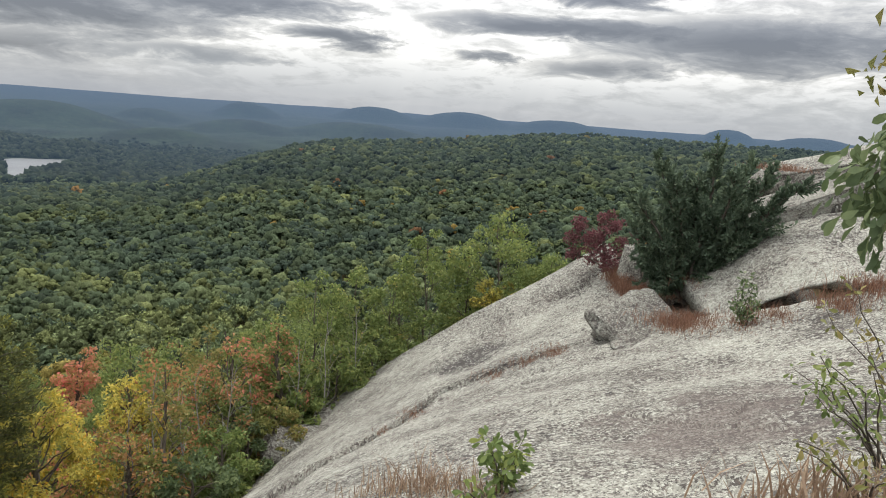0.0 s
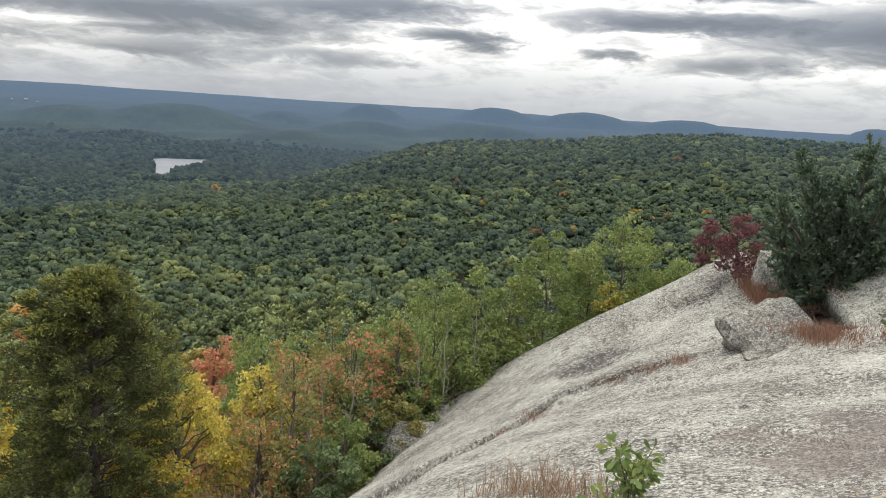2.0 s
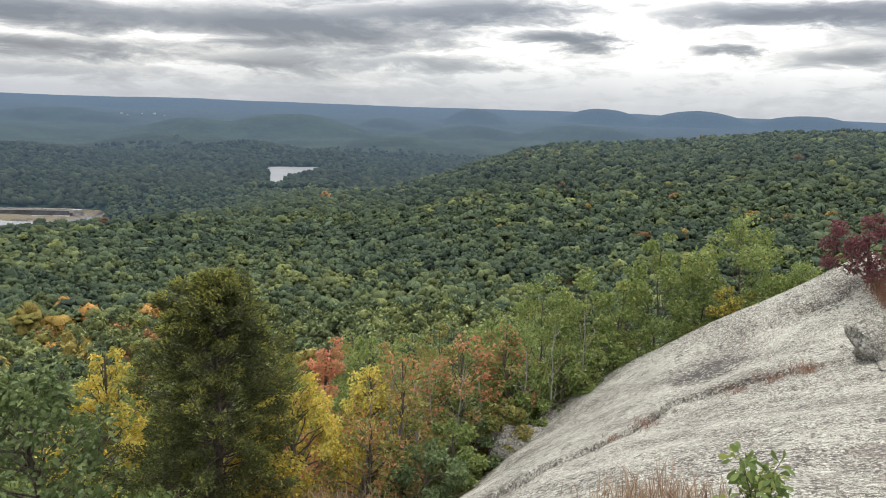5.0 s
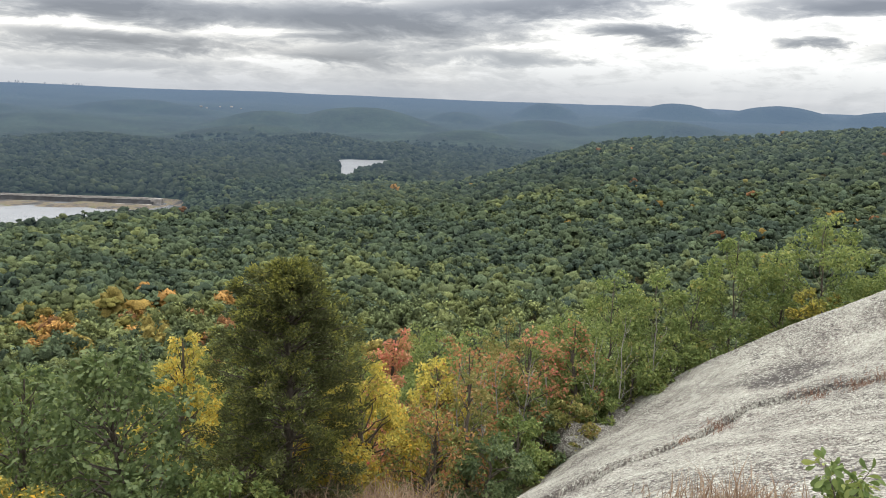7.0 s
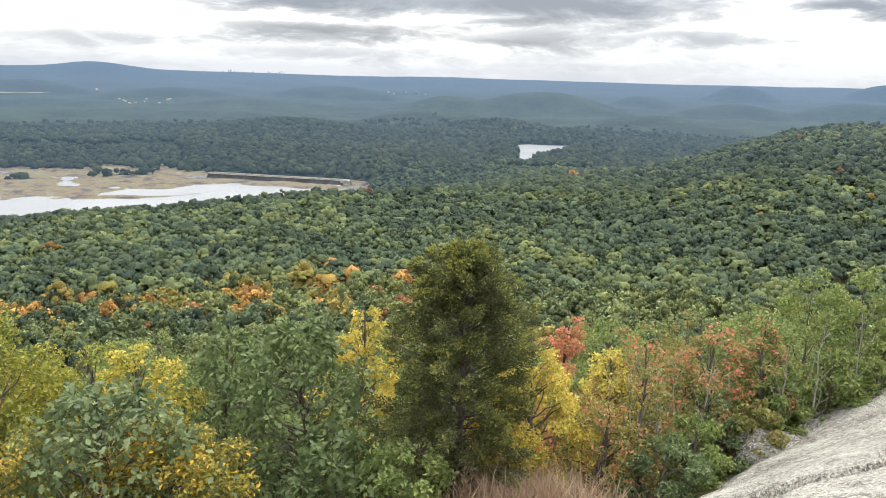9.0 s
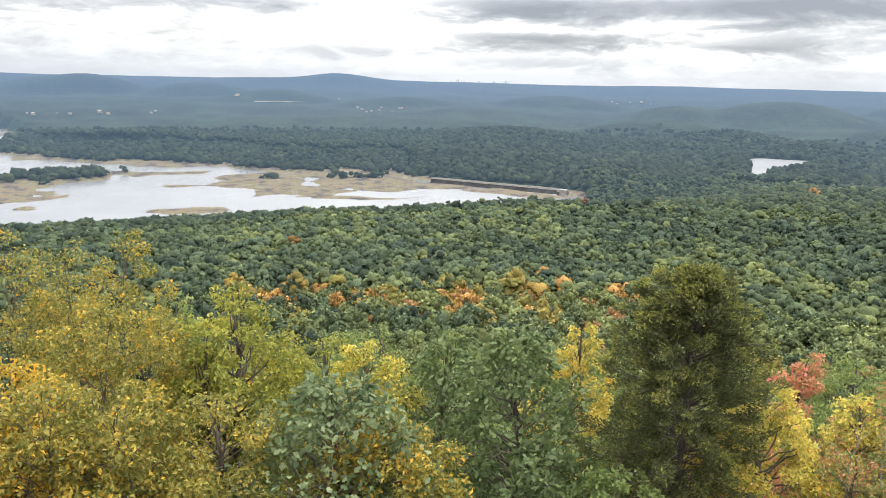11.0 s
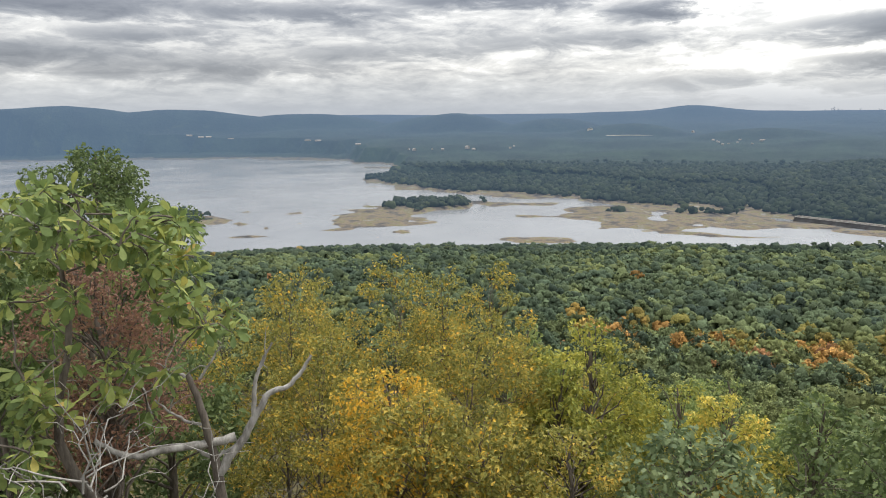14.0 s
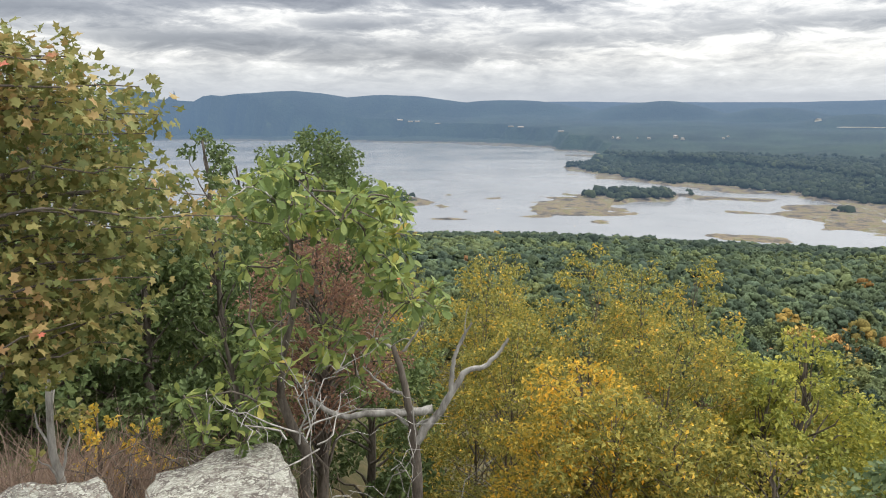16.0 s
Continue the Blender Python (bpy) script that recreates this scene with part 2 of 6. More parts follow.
def rock_material(name, pale=1.0, wear=1.0):
    """Weathered granite: brown grey stone, crisp pale green lichen blotches, black crust with white dots, fine dark specks."""
    m, N, b, o = material(name, 0.92, 0.12)
    c = obj_coord(N)
    base = N.ramp(N.noise(c, 7.0, 9.0, 0.75), [(0.3, (0.10, 0.087, 0.078)), (0.5, (0.185, 0.163, 0.145)), (0.7, (0.29, 0.262, 0.232))])
    stain = N.ramp(N.noise(c, 0.5, 5.0, 0.65, 0.5), [(0.49, 0.0), (0.60, 0.8)])
    base = N.mix(stain, base, (0.165, 0.128, 0.118))
    patch = N.noise(c, 0.85, 5.0, 0.65)
    # crisp blotches: cells with ragged edges, each pale, grey or dark
    warp = N.add("ShaderNodeTexNoise", Scale=30.0, Detail=4.0)
    N.link(c, warp.inputs["Vector"])
    ragged = N.mix(0.03, c, warp.outputs["Color"], "LINEAR_LIGHT")
    lich = None
    for scale, share in ((12.0, 0.4), (32.0, 0.7), (72.0, 0.8)):
        cell = N.add("ShaderNodeTexVoronoi", Scale=scale)
        N.link(ragged, cell.inputs["Vector"])
        pick = N.add("ShaderNodeSeparateColor")
        N.link(cell.outputs["Color"], pick.inputs[0])
        f = N.math("ADD", pick.outputs[0], N.math("MULTIPLY", N.math("SUBTRACT", patch, 0.5), 1.6))
        tone = N.ramp(pick.outputs[1], [(0.0, (0.25 * pale, 0.246 * pale, 0.215 * pale)), (0.5, (0.37 * pale, 0.37 * pale, 0.32 * pale)), (1.0, (0.60 * pale, 0.61 * pale, 0.54 * pale))])
        on = N.ramp(f, [(0.57, 0.0), (0.59, 1.0)])
        base = N.mix(N.math("MULTIPLY", on, share), base, tone)
        off = N.ramp(f, [(0.21, 1.0), (0.23, 0.0)])
        base = N.mix(N.math("MULTIPLY", off, 0.75 * wear), base, (0.085, 0.076, 0.071))
        lich = on if lich is None else N.math("MAXIMUM", lich, on)
    # black crust, thickest in one broad patch near the crack
    off = N.t.nodes.new("ShaderNodeVectorMath")
    off.operation = "DISTANCE"
    N.link(c, off.inputs[0])
    off.inputs[1].default_value = (0.6, 11.2, -3.7)
    zone = N.ramp(off.outputs["Value"], [(0.35, 0.17), (0.95, 0.0)])
    zone = N.math("ADD", N.math("MULTIPLY", N.math("SUBTRACT", N.noise(c, 0.7, 4.0, 0.6, 0.8), 0.5), 0.55), zone)
    crust = N.ramp(N.math("ADD", N.noise(c, 15.0, 8.0, 0.75), zone), [(0.585, 0.0), (0.615, 1.0)])
    base = N.mix(N.math("MULTIPLY", crust, 0.9 * wear), base, (0.06, 0.055, 0.053))
    vor = N.add("ShaderNodeTexVoronoi", Scale=17.0)
    N.link(c, vor.inputs["Vector"])
    dots = N.ramp(N.math("ADD", vor.outputs["Distance"], N.math("MULTIPLY", N.noise(c, 40.0, 4.0), 0.35)), [(0.40, 1.0), (0.45, 0.0)])
    base = N.mix(N.math("MULTIPLY", N.math("MULTIPLY", dots, 0.75), N.math("ADD", crust, 0.12)), base, (0.56, 0.57, 0.52))
    # a broad worn patch of bare brown stone where the lichen has gone
    worn = N.t.nodes.new("ShaderNodeVectorMath")
    worn.operation = "DISTANCE"
    N.link(c, worn.inputs[0])
    worn.inputs[1].default_value = (1.75, 4.35, -1.8)
    bare = N.ramp(N.math("ADD", N.math("MULTIPLY", worn.outputs["Value"], 0.25), N.math("MULTIPLY", N.noise(c, 3.0, 8.0, 0.75), 0.85)), [(0.50, 1.0), (0.66, 0.0)])
    brown = N.ramp(N.noise(c, 30.0, 6.0, 0.75), [(0.3, (0.09, 0.075, 0.07)), (0.55, (0.185, 0.155, 0.142)), (0.7, (0.32, 0.29, 0.26))])
    base = N.mix(N.math("MULTIPLY", bare, 0.65 * wear), base, brown)
    speck = N.ramp(N.noise(c, 48.0, 5.0, 0.8), [(0.40, 1.0), (0.44, 0.0)])
    base = N.mix(N.math("MULTIPLY", speck, 0.8 * wear), base, (0.055, 0.05, 0.046))
    N.link(base, b.inputs["Base Color"])
    h = N.math("ADD", N.math("MULTIPLY", N.noise(c, 14.0, 8.0, 0.75), 0.8), N.math("MULTIPLY", lich, 0.3))
    bump(N, b, h, 0.4, 0.014)
    return m


def bark_material(name, a, bcol, scale=14.0):
    m, N, b, o = material(name, 0.95, 0.1)
    c = obj_coord(N)
    mp = N.add("ShaderNodeMapping")
    mp.inputs["Scale"].default_value = (1, 1, 0.25)
    N.link(c, mp.inputs["Vector"])
    f = N.noise(mp.outputs[0], scale, 6.0, 0.7)
    N.link(N.ramp(f, [(0.35, a), (0.62, bcol)]), b.inputs["Base Color"])
    bump(N, b, f, 0.6, 0.015)
    return m


def ground_material():
    m, N, b, o = material("forest_floor", 0.95, 0.1)
    c = obj_coord(N)
    f = N.noise(c, 0.6, 7.0, 0.7)
    col = N.ramp(f, [(0.3, (0.028, 0.032, 0.016)), (0.5, (0.06, 0.055, 0.025)), (0.7, (0.12, 0.09, 0.05))])
    N.link(col, b.inputs["Base Color"])
    bump(N, b, f, 0.8, 0.1)
    return m


def far_land_material():
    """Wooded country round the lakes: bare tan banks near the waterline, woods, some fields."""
    m, N, b, o = material("wooded_country", 0.9, 0.1)
    c = obj_coord(N)
    z = N.add("ShaderNodeSeparateXYZ")
    N.link(c, z.inputs[0])
    wood = N.ramp(N.noise(c, 0.05, 6.0, 0.75), [(0.3, (0.013, 0.023, 0.014)), (0.55, (0.028, 0.043, 0.024)), (0.75, (0.05, 0.066, 0.034))])
    wood = N.mix(0.7, wood, N.ramp(N.noise(c, 0.006, 5.0, 0.65), [(0.38, 0.5), (0.62, 1.7)]), "MULTIPLY")
    field = N.ramp(N.noise(c, 0.011, 3.0, 0.5), [(0.69, 0.0), (0.72, 1.0)])
    wood = N.mix(N.math("MULTIPLY", field, 0.4), wood, (0.10, 0.13, 0.05))
    sand = N.ramp(N.noise(c, 0.03, 5.0, 0.65), [(0.34, (0.06, 0.055, 0.05)), (0.44, (0.12, 0.105, 0.085)), (0.52, (0.215, 0.17, 0.11)), (0.58, (0.15, 0.14, 0.06)), (0.66, (0.24, 0.22, 0.20))])
    line = N.math("ADD", z.outputs["Z"], N.math("MULTIPLY", N.math("SUBTRACT", N.noise(c, 0.02, 4.0), 0.5), 5.0))
    bare = N.math("LESS_THAN", line, -194.6)
    col = N.mix(bare, wood, sand)
    N.link(col, b.inputs["Base Color"])
    bump(N, b, N.noise(c, 0.06, 5.0, 0.7), 1.0, 9.0)
    # blue haze painted over the far land as emission
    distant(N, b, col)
    return m


def water_material(name="lake_water", ripple=0.22, rough=(0.14, 0.26)):
    m, N, b, o = material(name, 0.08, 0.5)
    c = obj_coord(N)
    N.link(N.ramp(N.noise(c, 0.004, 3.0), [(0.3, (0.15, 0.165, 0.185)), (0.7, (0.21, 0.225, 0.245))]), b.inputs["Base Color"])
    N.link(N.ramp(N.noise(c, 0.006, 4.0), [(0.35, rough[0]), (0.65, rough[1])]), b.inputs["Roughness"])
    b.inputs["IOR"].default_value = 1.33
    bump(N, b, N.noise(c, 0.25, 4.0), ripple, 0.6)
    return m


def plain(name, colour, rough=0.8, scale=8.0, vary=0.25, metal=0.0):
    m, N, b, o = material(name, rough, 0.3)
    f = N.noise(obj_coord(N), scale, 5.0, 0.65)
    N.link(N.ramp(f, [(0.3, tuple(v * (1 - vary) for v in colour)), (0.7, tuple(min(1, v * (1 + vary)) for v in colour))]), b.inputs["Base Color"])
    b.inputs["Metallic"].default_value = metal
    return m


ROCK = rock_material("lichen_granite", 1.0)
ROCK_BROWN = rock_material("brown_granite", 0.74)
ROCK_PALE = rock_material("pale_granite", 1.05, 0.3)
FLOOR, COUNTRY, WATER = ground_material(), far_land_material(), water_material()
WOODS, WOODS_FAR = tint_material("mixed_crowns"), tint_material("hazed_crowns", True)
BARK = bark_material("grey_bark", (0.06, 0.05, 0.042), (0.19, 0.165, 0.14))
BARK_PALE = bark_material("weathered_wood", (0.17, 0.16, 0.145), (0.42, 0.405, 0.375))
LEAF = {
    "birch": leaf_material("birch_leaves", [(0.0, (0.12, 0.135, 0.038)), (0.45, (0.26, 0.255, 0.068)), (0.78, (0.44, 0.365, 0.085)), (0.97, (0.66, 0.41, 0.065))]),
    "gold": leaf_material("golden_leaves", [(0.0, (0.27, 0.245, 0.055)), (0.4, (0.52, 0.40, 0.075)), (0.75, (0.76, 0.48, 0.065)), (1.0, (0.86, 0.42, 0.05))]),
    "yellow": leaf_material("yellow_leaves", [(0.0, (0.24, 0.25, 0.07)), (0.4, (0.50, 0.46, 0.12)), (0.8, (0.74, 0.60, 0.14)), (1.0, (0.82, 0.53, 0.11))]),
    "bright": leaf_material("bright_yellow_green_leaves", [(0.0, (0.13, 0.155, 0.04)), (0.45, (0.28, 0.30, 0.07)), (0.8, (0.46, 0.43, 0.085)), (1.0, (0.66, 0.54, 0.09))]),
    "oak": leaf_material("oak_leaves", [(0.0, (0.065, 0.10, 0.046)), (0.5, (0.14, 0.19, 0.088)), (0.9, (0.29, 0.345, 0.17))]),
    "oakdark": leaf_material("dark_oak_leaves", [(0.0, (0.068, 0.10, 0.042)), (0.6, (0.135, 0.185, 0.072)), (1.0, (0.24, 0.29, 0.11))]),
    "lime": leaf_material("yellow_green_leaves", [(0.0, (0.105, 0.155, 0.05)), (0.5, (0.215, 0.275, 0.095)), (0.88, (0.36, 0.395, 0.135)), (1.0, (0.52, 0.39, 0.12))]),
    "red": leaf_material("red_leaves", [(0.0, (0.24, 0.22, 0.08)), (0.35, (0.46, 0.28, 0.13)), (0.75, (0.66, 0.27, 0.19)), (1.0, (0.72, 0.15, 0.15))]),
    "salmon": leaf_material("russet_leaves", [(0.0, (0.20, 0.18, 0.05)), (0.5, (0.42, 0.25, 0.11)), (1.0, (0.58, 0.24, 0.14))]),
    "maroon": leaf_material("maroon_leaves", [(0.0, (0.12, 0.058, 0.058)), (0.6, (0.215, 0.085, 0.098)), (1.0, (0.31, 0.15, 0.15))]),
    "mixed": leaf_material("turning_leaves", [(0.0, (0.127, 0.144, 0.044)), (0.45, (0.241, 0.247, 0.081)), (0.8, (0.380, 0.299, 0.115)), (1.0, (0.575, 0.230, 0.127))]),
    "cedar": leaf_material("cedar_foliage", [(0.0, (0.048, 0.06, 0.028)), (0.5, (0.115, 0.13, 0.052)), (0.85, (0.20, 0.215, 0.078)), (1.0, (0.30, 0.28, 0.095))], 0.7, 0.2),
    "juniper": leaf_material("juniper_foliage", [(0.0, (0.058, 0.088, 0.058)), (0.6, (0.125, 0.175, 0.115)), (1.0, (0.26, 0.315, 0.20))], 0.7, 0.2),
    "cedartip": leaf_material("cedar_shoots", [(0.0, (0.12, 0.135, 0.04)), (0.5, (0.22, 0.235, 0.06)), (1.0, (0.38, 0.36, 0.09))], 0.7, 0.25),
    "brown": leaf_material("dead_brown_leaves", [(0.0, (0.16, 0.095, 0.07)), (0.6, (0.29, 0.17, 0.125)), (1.0, (0.42, 0.27, 0.15))]),
    "chestnut": leaf_material("broad_green_leaves", [(0.0, (0.08, 0.125, 0.04)), (0.5, (0.18, 0.245, 0.08)), (0.86, (0.36, 0.385, 0.105)), (0.96, (0.50, 0.33, 0.09)), (1.0, (0.58, 0.19, 0.09))]),
    "grass": leaf_material("dry_grass", [(0.0, (0.175, 0.119, 0.081)), (0.5, (0.350, 0.244, 0.169)), (1.0, (0.550, 0.438, 0.312))]),
    "brush": leaf_material("dry_brush_stems", [(0.0, (0.15, 0.105, 0.082)), (0.5, (0.27, 0.195, 0.15)), (1.0, (0.40, 0.315, 0.245))]),
    "mapleleaf": leaf_material("turning_maple_leaves", [(0.0, (0.10, 0.125, 0.042)), (0.4, (0.19, 0.21, 0.07)), (0.75, (0.33, 0.285, 0.105)), (0.92, (0.42, 0.27, 0.125)), (1.0, (0.58, 0.17, 0.12))]),
    "needles": leaf_material("red_brown_grass", [(0.0, (0.13, 0.07, 0.048)), (0.5, (0.25, 0.135, 0.092)), (1.0, (0.37, 0.235, 0.165))]),
}


# ---- mesh helpers ----
def raw(name, verts, faces, mat=None, parent=None, smooth=False, tint=None):
    """One mesh object from arrays; faces is a list of (n, 3) or (n, 4) arrays."""
    me = bpy.data.meshes.new(name)
    verts = np.asarray(verts, np.float32)
    faces = [np.asarray(f, np.int32) for f in faces if len(f)]
    loops = np.concatenate([f.ravel() for f in faces])
    sizes = np.concatenate([np.full(len(f), f.shape[1], np.int32) for f in faces])
    me.vertices.add(len(verts))
    me.vertices.foreach_set("co", verts.ravel())
    me.loops.add(len(loops))
    me.loops.foreach_set("vertex_index", loops)
    me.polygons.add(len(sizes))
    me.polygons.foreach_set("loop_start", np.concatenate([[0], np.cumsum(sizes)[:-1]]).astype(np.int32))
    me.polygons.foreach_set("use_smooth", np.full(len(sizes), smooth))
    if tint is not None:
        at = me.attributes.new("leaf_tint", "FLOAT_COLOR", "POINT")
        at.data.foreach_set("color", np.concatenate([tint, np.ones((len(tint), 1))], 1).astype(np.float32).ravel())
    me.update()
    me.validate()
    if mat:
        me.materials.append(mat)
    ob = new(name, me)
    if parent:
        ob.parent = parent
    return ob


def part(name, bm, mat, parent, label=""):
    me = bpy.data.meshes.new(name)
    bm.to_mesh(me)
    bm.free()
    me.materials.append(mat)
    ob = new(name, me)
    ob.parent = parent
    return tagged(ob, label)


def thing(name, place, label, category, group=""):
    ob = new(name)
    ob.location = place
    ob.empty_display_size = 0.2
    return tagged(ob, label, category, group)


def lattice(ix, iy, seed):
    h = (ix.astype(np.int64) * 374761393 + iy.astype(np.int64) * 668265263 + seed * 974711) & 0xFFFFFFFF
    h = ((h ^ (h >> 13)) * 1274126177) & 0xFFFFFFFF
    return ((h ^ (h >> 16)) & 0xFFFFFF) / float(0xFFFFFF)


def vnoise(x, y, seed=0):
    x, y = np.asarray(x, float), np.asarray(y, float)
    ix, iy = np.floor(x), np.floor(y)
    fx, fy = x - ix, y - iy
    fx, fy = fx * fx * (3 - 2 * fx), fy * fy * (3 - 2 * fy)
    a = lattice(ix, iy, seed) * (1 - fx) + lattice(ix + 1, iy, seed) * fx
    b = lattice(ix, iy + 1, seed) * (1 - fx) + lattice(ix + 1, iy + 1, seed) * fx
    return (a * (1 - fy) + b * fy) * 2 - 1


def fbm(x, y, octaves=4, seed=0, gain=0.5):
    total, amp = 0, 1.0
    for i in range(octaves):
        total = total + amp * vnoise(np.asarray(x) * 2 ** i, np.asarray(y) * 2 ** i, seed + i * 17)
        amp *= gain
    return total


def smooth(a, b, x):
    t = np.clip((x - a) / (b - a), 0, 1)
    return t * t * (3 - 2 * t)


# ---- the lie of the land ----
AZ_NODES = np.array([-60, -40, -12, 8, 25, 45, 60, 75, 95, 112, 130, 160])
R_NODES = np.array([1, 6, 10, 15, 30, 120, 250, 400, 600, 850, 1100, 1400])
Z_NEAR = np.array([
    [-1.8, -2.2, -2.4, -2.6, -4, -40, -60, -75, -75, -60, -50, -40],
    [-1.9, -2.6, -3.0, -3.2, -6, -45, -70, -84, -82, -62, -42, -26],
    [-1.9, -3.4, -4.0, -4.6, -9, -50, -82, -92, -90, -70, -49, -27],
    [-1.9, -3.9, -5.4, -7.0, -13, -54, -90, -106, -105, -94, -80, -67],
    [-1.9, -4.2, -6.1, -8.4, -16, -58, -92, -110, -122, -130, -142, -158],
    [-2.0, -4.2, -6.6, -9.0, -17, -58, -92, -113, -130, -143, -200, -206],
    [-2.0, -4.4, -6.8, -9.4, -18, -60, -92, -114, -134, -158, -206, -208],
    [-2.0, -4.4, -6.8, -9.4, -18, -60, -92, -114, -138, -168, -206, -208],
    [-2.0, -4.2, -6.4, -9.0, -17, -58, -90, -112, -136, -166, -206, -208],
    [-2.0, -3.4, -5.2, -7.0, -13, -52, -84, -108, -132, -162, -206, -208],
    [-2.0, -2.9, -4.0, -5.2, -9, -46, -78, -100, -126, -156, -200, -206],
    [-1.8, -2.2, -2.6, -3.0, -5, -40, -70, -90, -110, -130, -140, -150]])
SHORE_AZ = np.array([30, 44, 47, 50, 54, 56, 58, 63, 66, 68.4, 70, 74, 77, 80, 82.3, 85, 86.3, 86.8, 87.6, 95, 101, 108, 115, 130, 150])
SHORE_R = np.array([900, 1376, 1402, 1434, 1486, 1515, 1560, 1568, 1575, 1625, 1745, 1765, 1780, 1860, 1960, 2150, 2200, 2850, 3260, 3560, 3690, 3880, 4080, 4100, 4100])
# low land standing out of the water: azimuth, distance, half width across, half depth, height above the water
ISLANDS = [(86.0, 1415, 95, 112, 4.6), (81.3, 1612, 112, 72, 9.0), (74.5, 1640, 95, 26, 2.2), (84.0, 1560, 120, 30, 2.6), (72.6, 1168, 54, 34, 2.4), (73.3, 1442, 22, 16, 1.8), (71.6, 1440, 14, 10, 1.6),
           (67.2, 1480, 88, 130, 4.0), (69.3, 1560, 60, 60, 3.6), (60.0, 1485, 120, 95, 4.6), (64.5, 1345, 105, 55, 3.2), (58.5, 1385, 70, 40, 3.0), (54.5, 1425, 90, 46, 3.0), (50.0, 1378, 80, 34, 3.0), (46.5, 1346, 60, 26, 3.0), (61.5, 1275, 50, 20, 1.8),
           (100.8, 1490, 118, 84, 10.0), (95.8, 1262, 28, 10, 1.8), (85.2, 2820, 60, 40, 2.0), (83.0, 2050, 60, 90, 3.0)]
# rises along the skyline: azimuth, distance, rise, half width in degrees, half depth in metres
RISES = [(61.3, 4780, 36, 3.0, 130), (67.0, 4700, 22, 4.0, 150), (62.5, 4780, 12, 2.0, 130)]
# separate hills: azimuth, distance, height of the top in degrees, half width in degrees, half depth in metres
HILLS_VALLEY = [(29.5, 3300, -0.9, 5.5, 260), (36.2, 3250, -1.35, 4.2, 240), (37.6, 2700, -2.35, 4.5, 220), (48.9, 2200, -3.5, 4.4, 220), (33.0, 2350, -3.3, 4.0, 200), (27.3, 2150, -3.8, 2.6, 150), (21.5, 2750, -2.35, 4.0, 200),
                (15.4, 4300, -0.1, 3.0, 220), (22.0, 3900, -0.95, 3.2, 220), (15.7, 3500, -1.4, 4.5, 240), (5.9, 4550, 0.28, 4.0, 200), (-0.9, 4600, 0.34, 5.0, 200), (-8.0, 4600, 0.25, 5.0, 200), (-20.3, 4650, 0.48, 2.8, 150),
                (-26.0, 4600, 0.22, 5.0, 200), (7.0, 3600, -1.1, 6.0, 240), (-1.0, 3300, -1.5, 6.0, 260), (-9.0, 3700, -0.85, 6.0, 260)]
HILLS_LAKE = [(55.5, 1800, -5.3, 4.0, 150), (61.0, 1860, -5.5, 4.0, 150), (51.5, 3300, -1.95, 6.0, 240), (57.0, 3700, -1.25, 6.0, 240), (45.0, 3900, -0.95, 6.0, 240), (64.0, 2900, -2.75, 6.0, 240), (66.5, 3900, -0.85, 5.0, 240),
              (72.0, 4200, -0.45, 5.0, 240), (80.0, 4300, -0.02, 6.0, 240), (75.5, 2450, -4.1, 6.0, 220), (91.0, 4400, 0.16, 8.0, 220), (99.5, 4400, 0.46, 9.0, 220), (108.0, 4400, 0.74, 9.0, 220), (118.0, 4400, 0.86, 10.0, 220), (130.0, 4400, 0.9, 12.0, 220)]


def pond(az, r):
    """Metres inside the edge of the small pond."""
    right = np.interp(r, [1430, 1550, 1790, 1910], [31.0, 30.2, 27.7, 27.5])
    return np.minimum(np.minimum(np.minimum(1905 - r, r - 1450), (31.0 - az) * 29), (az - right) * 26)


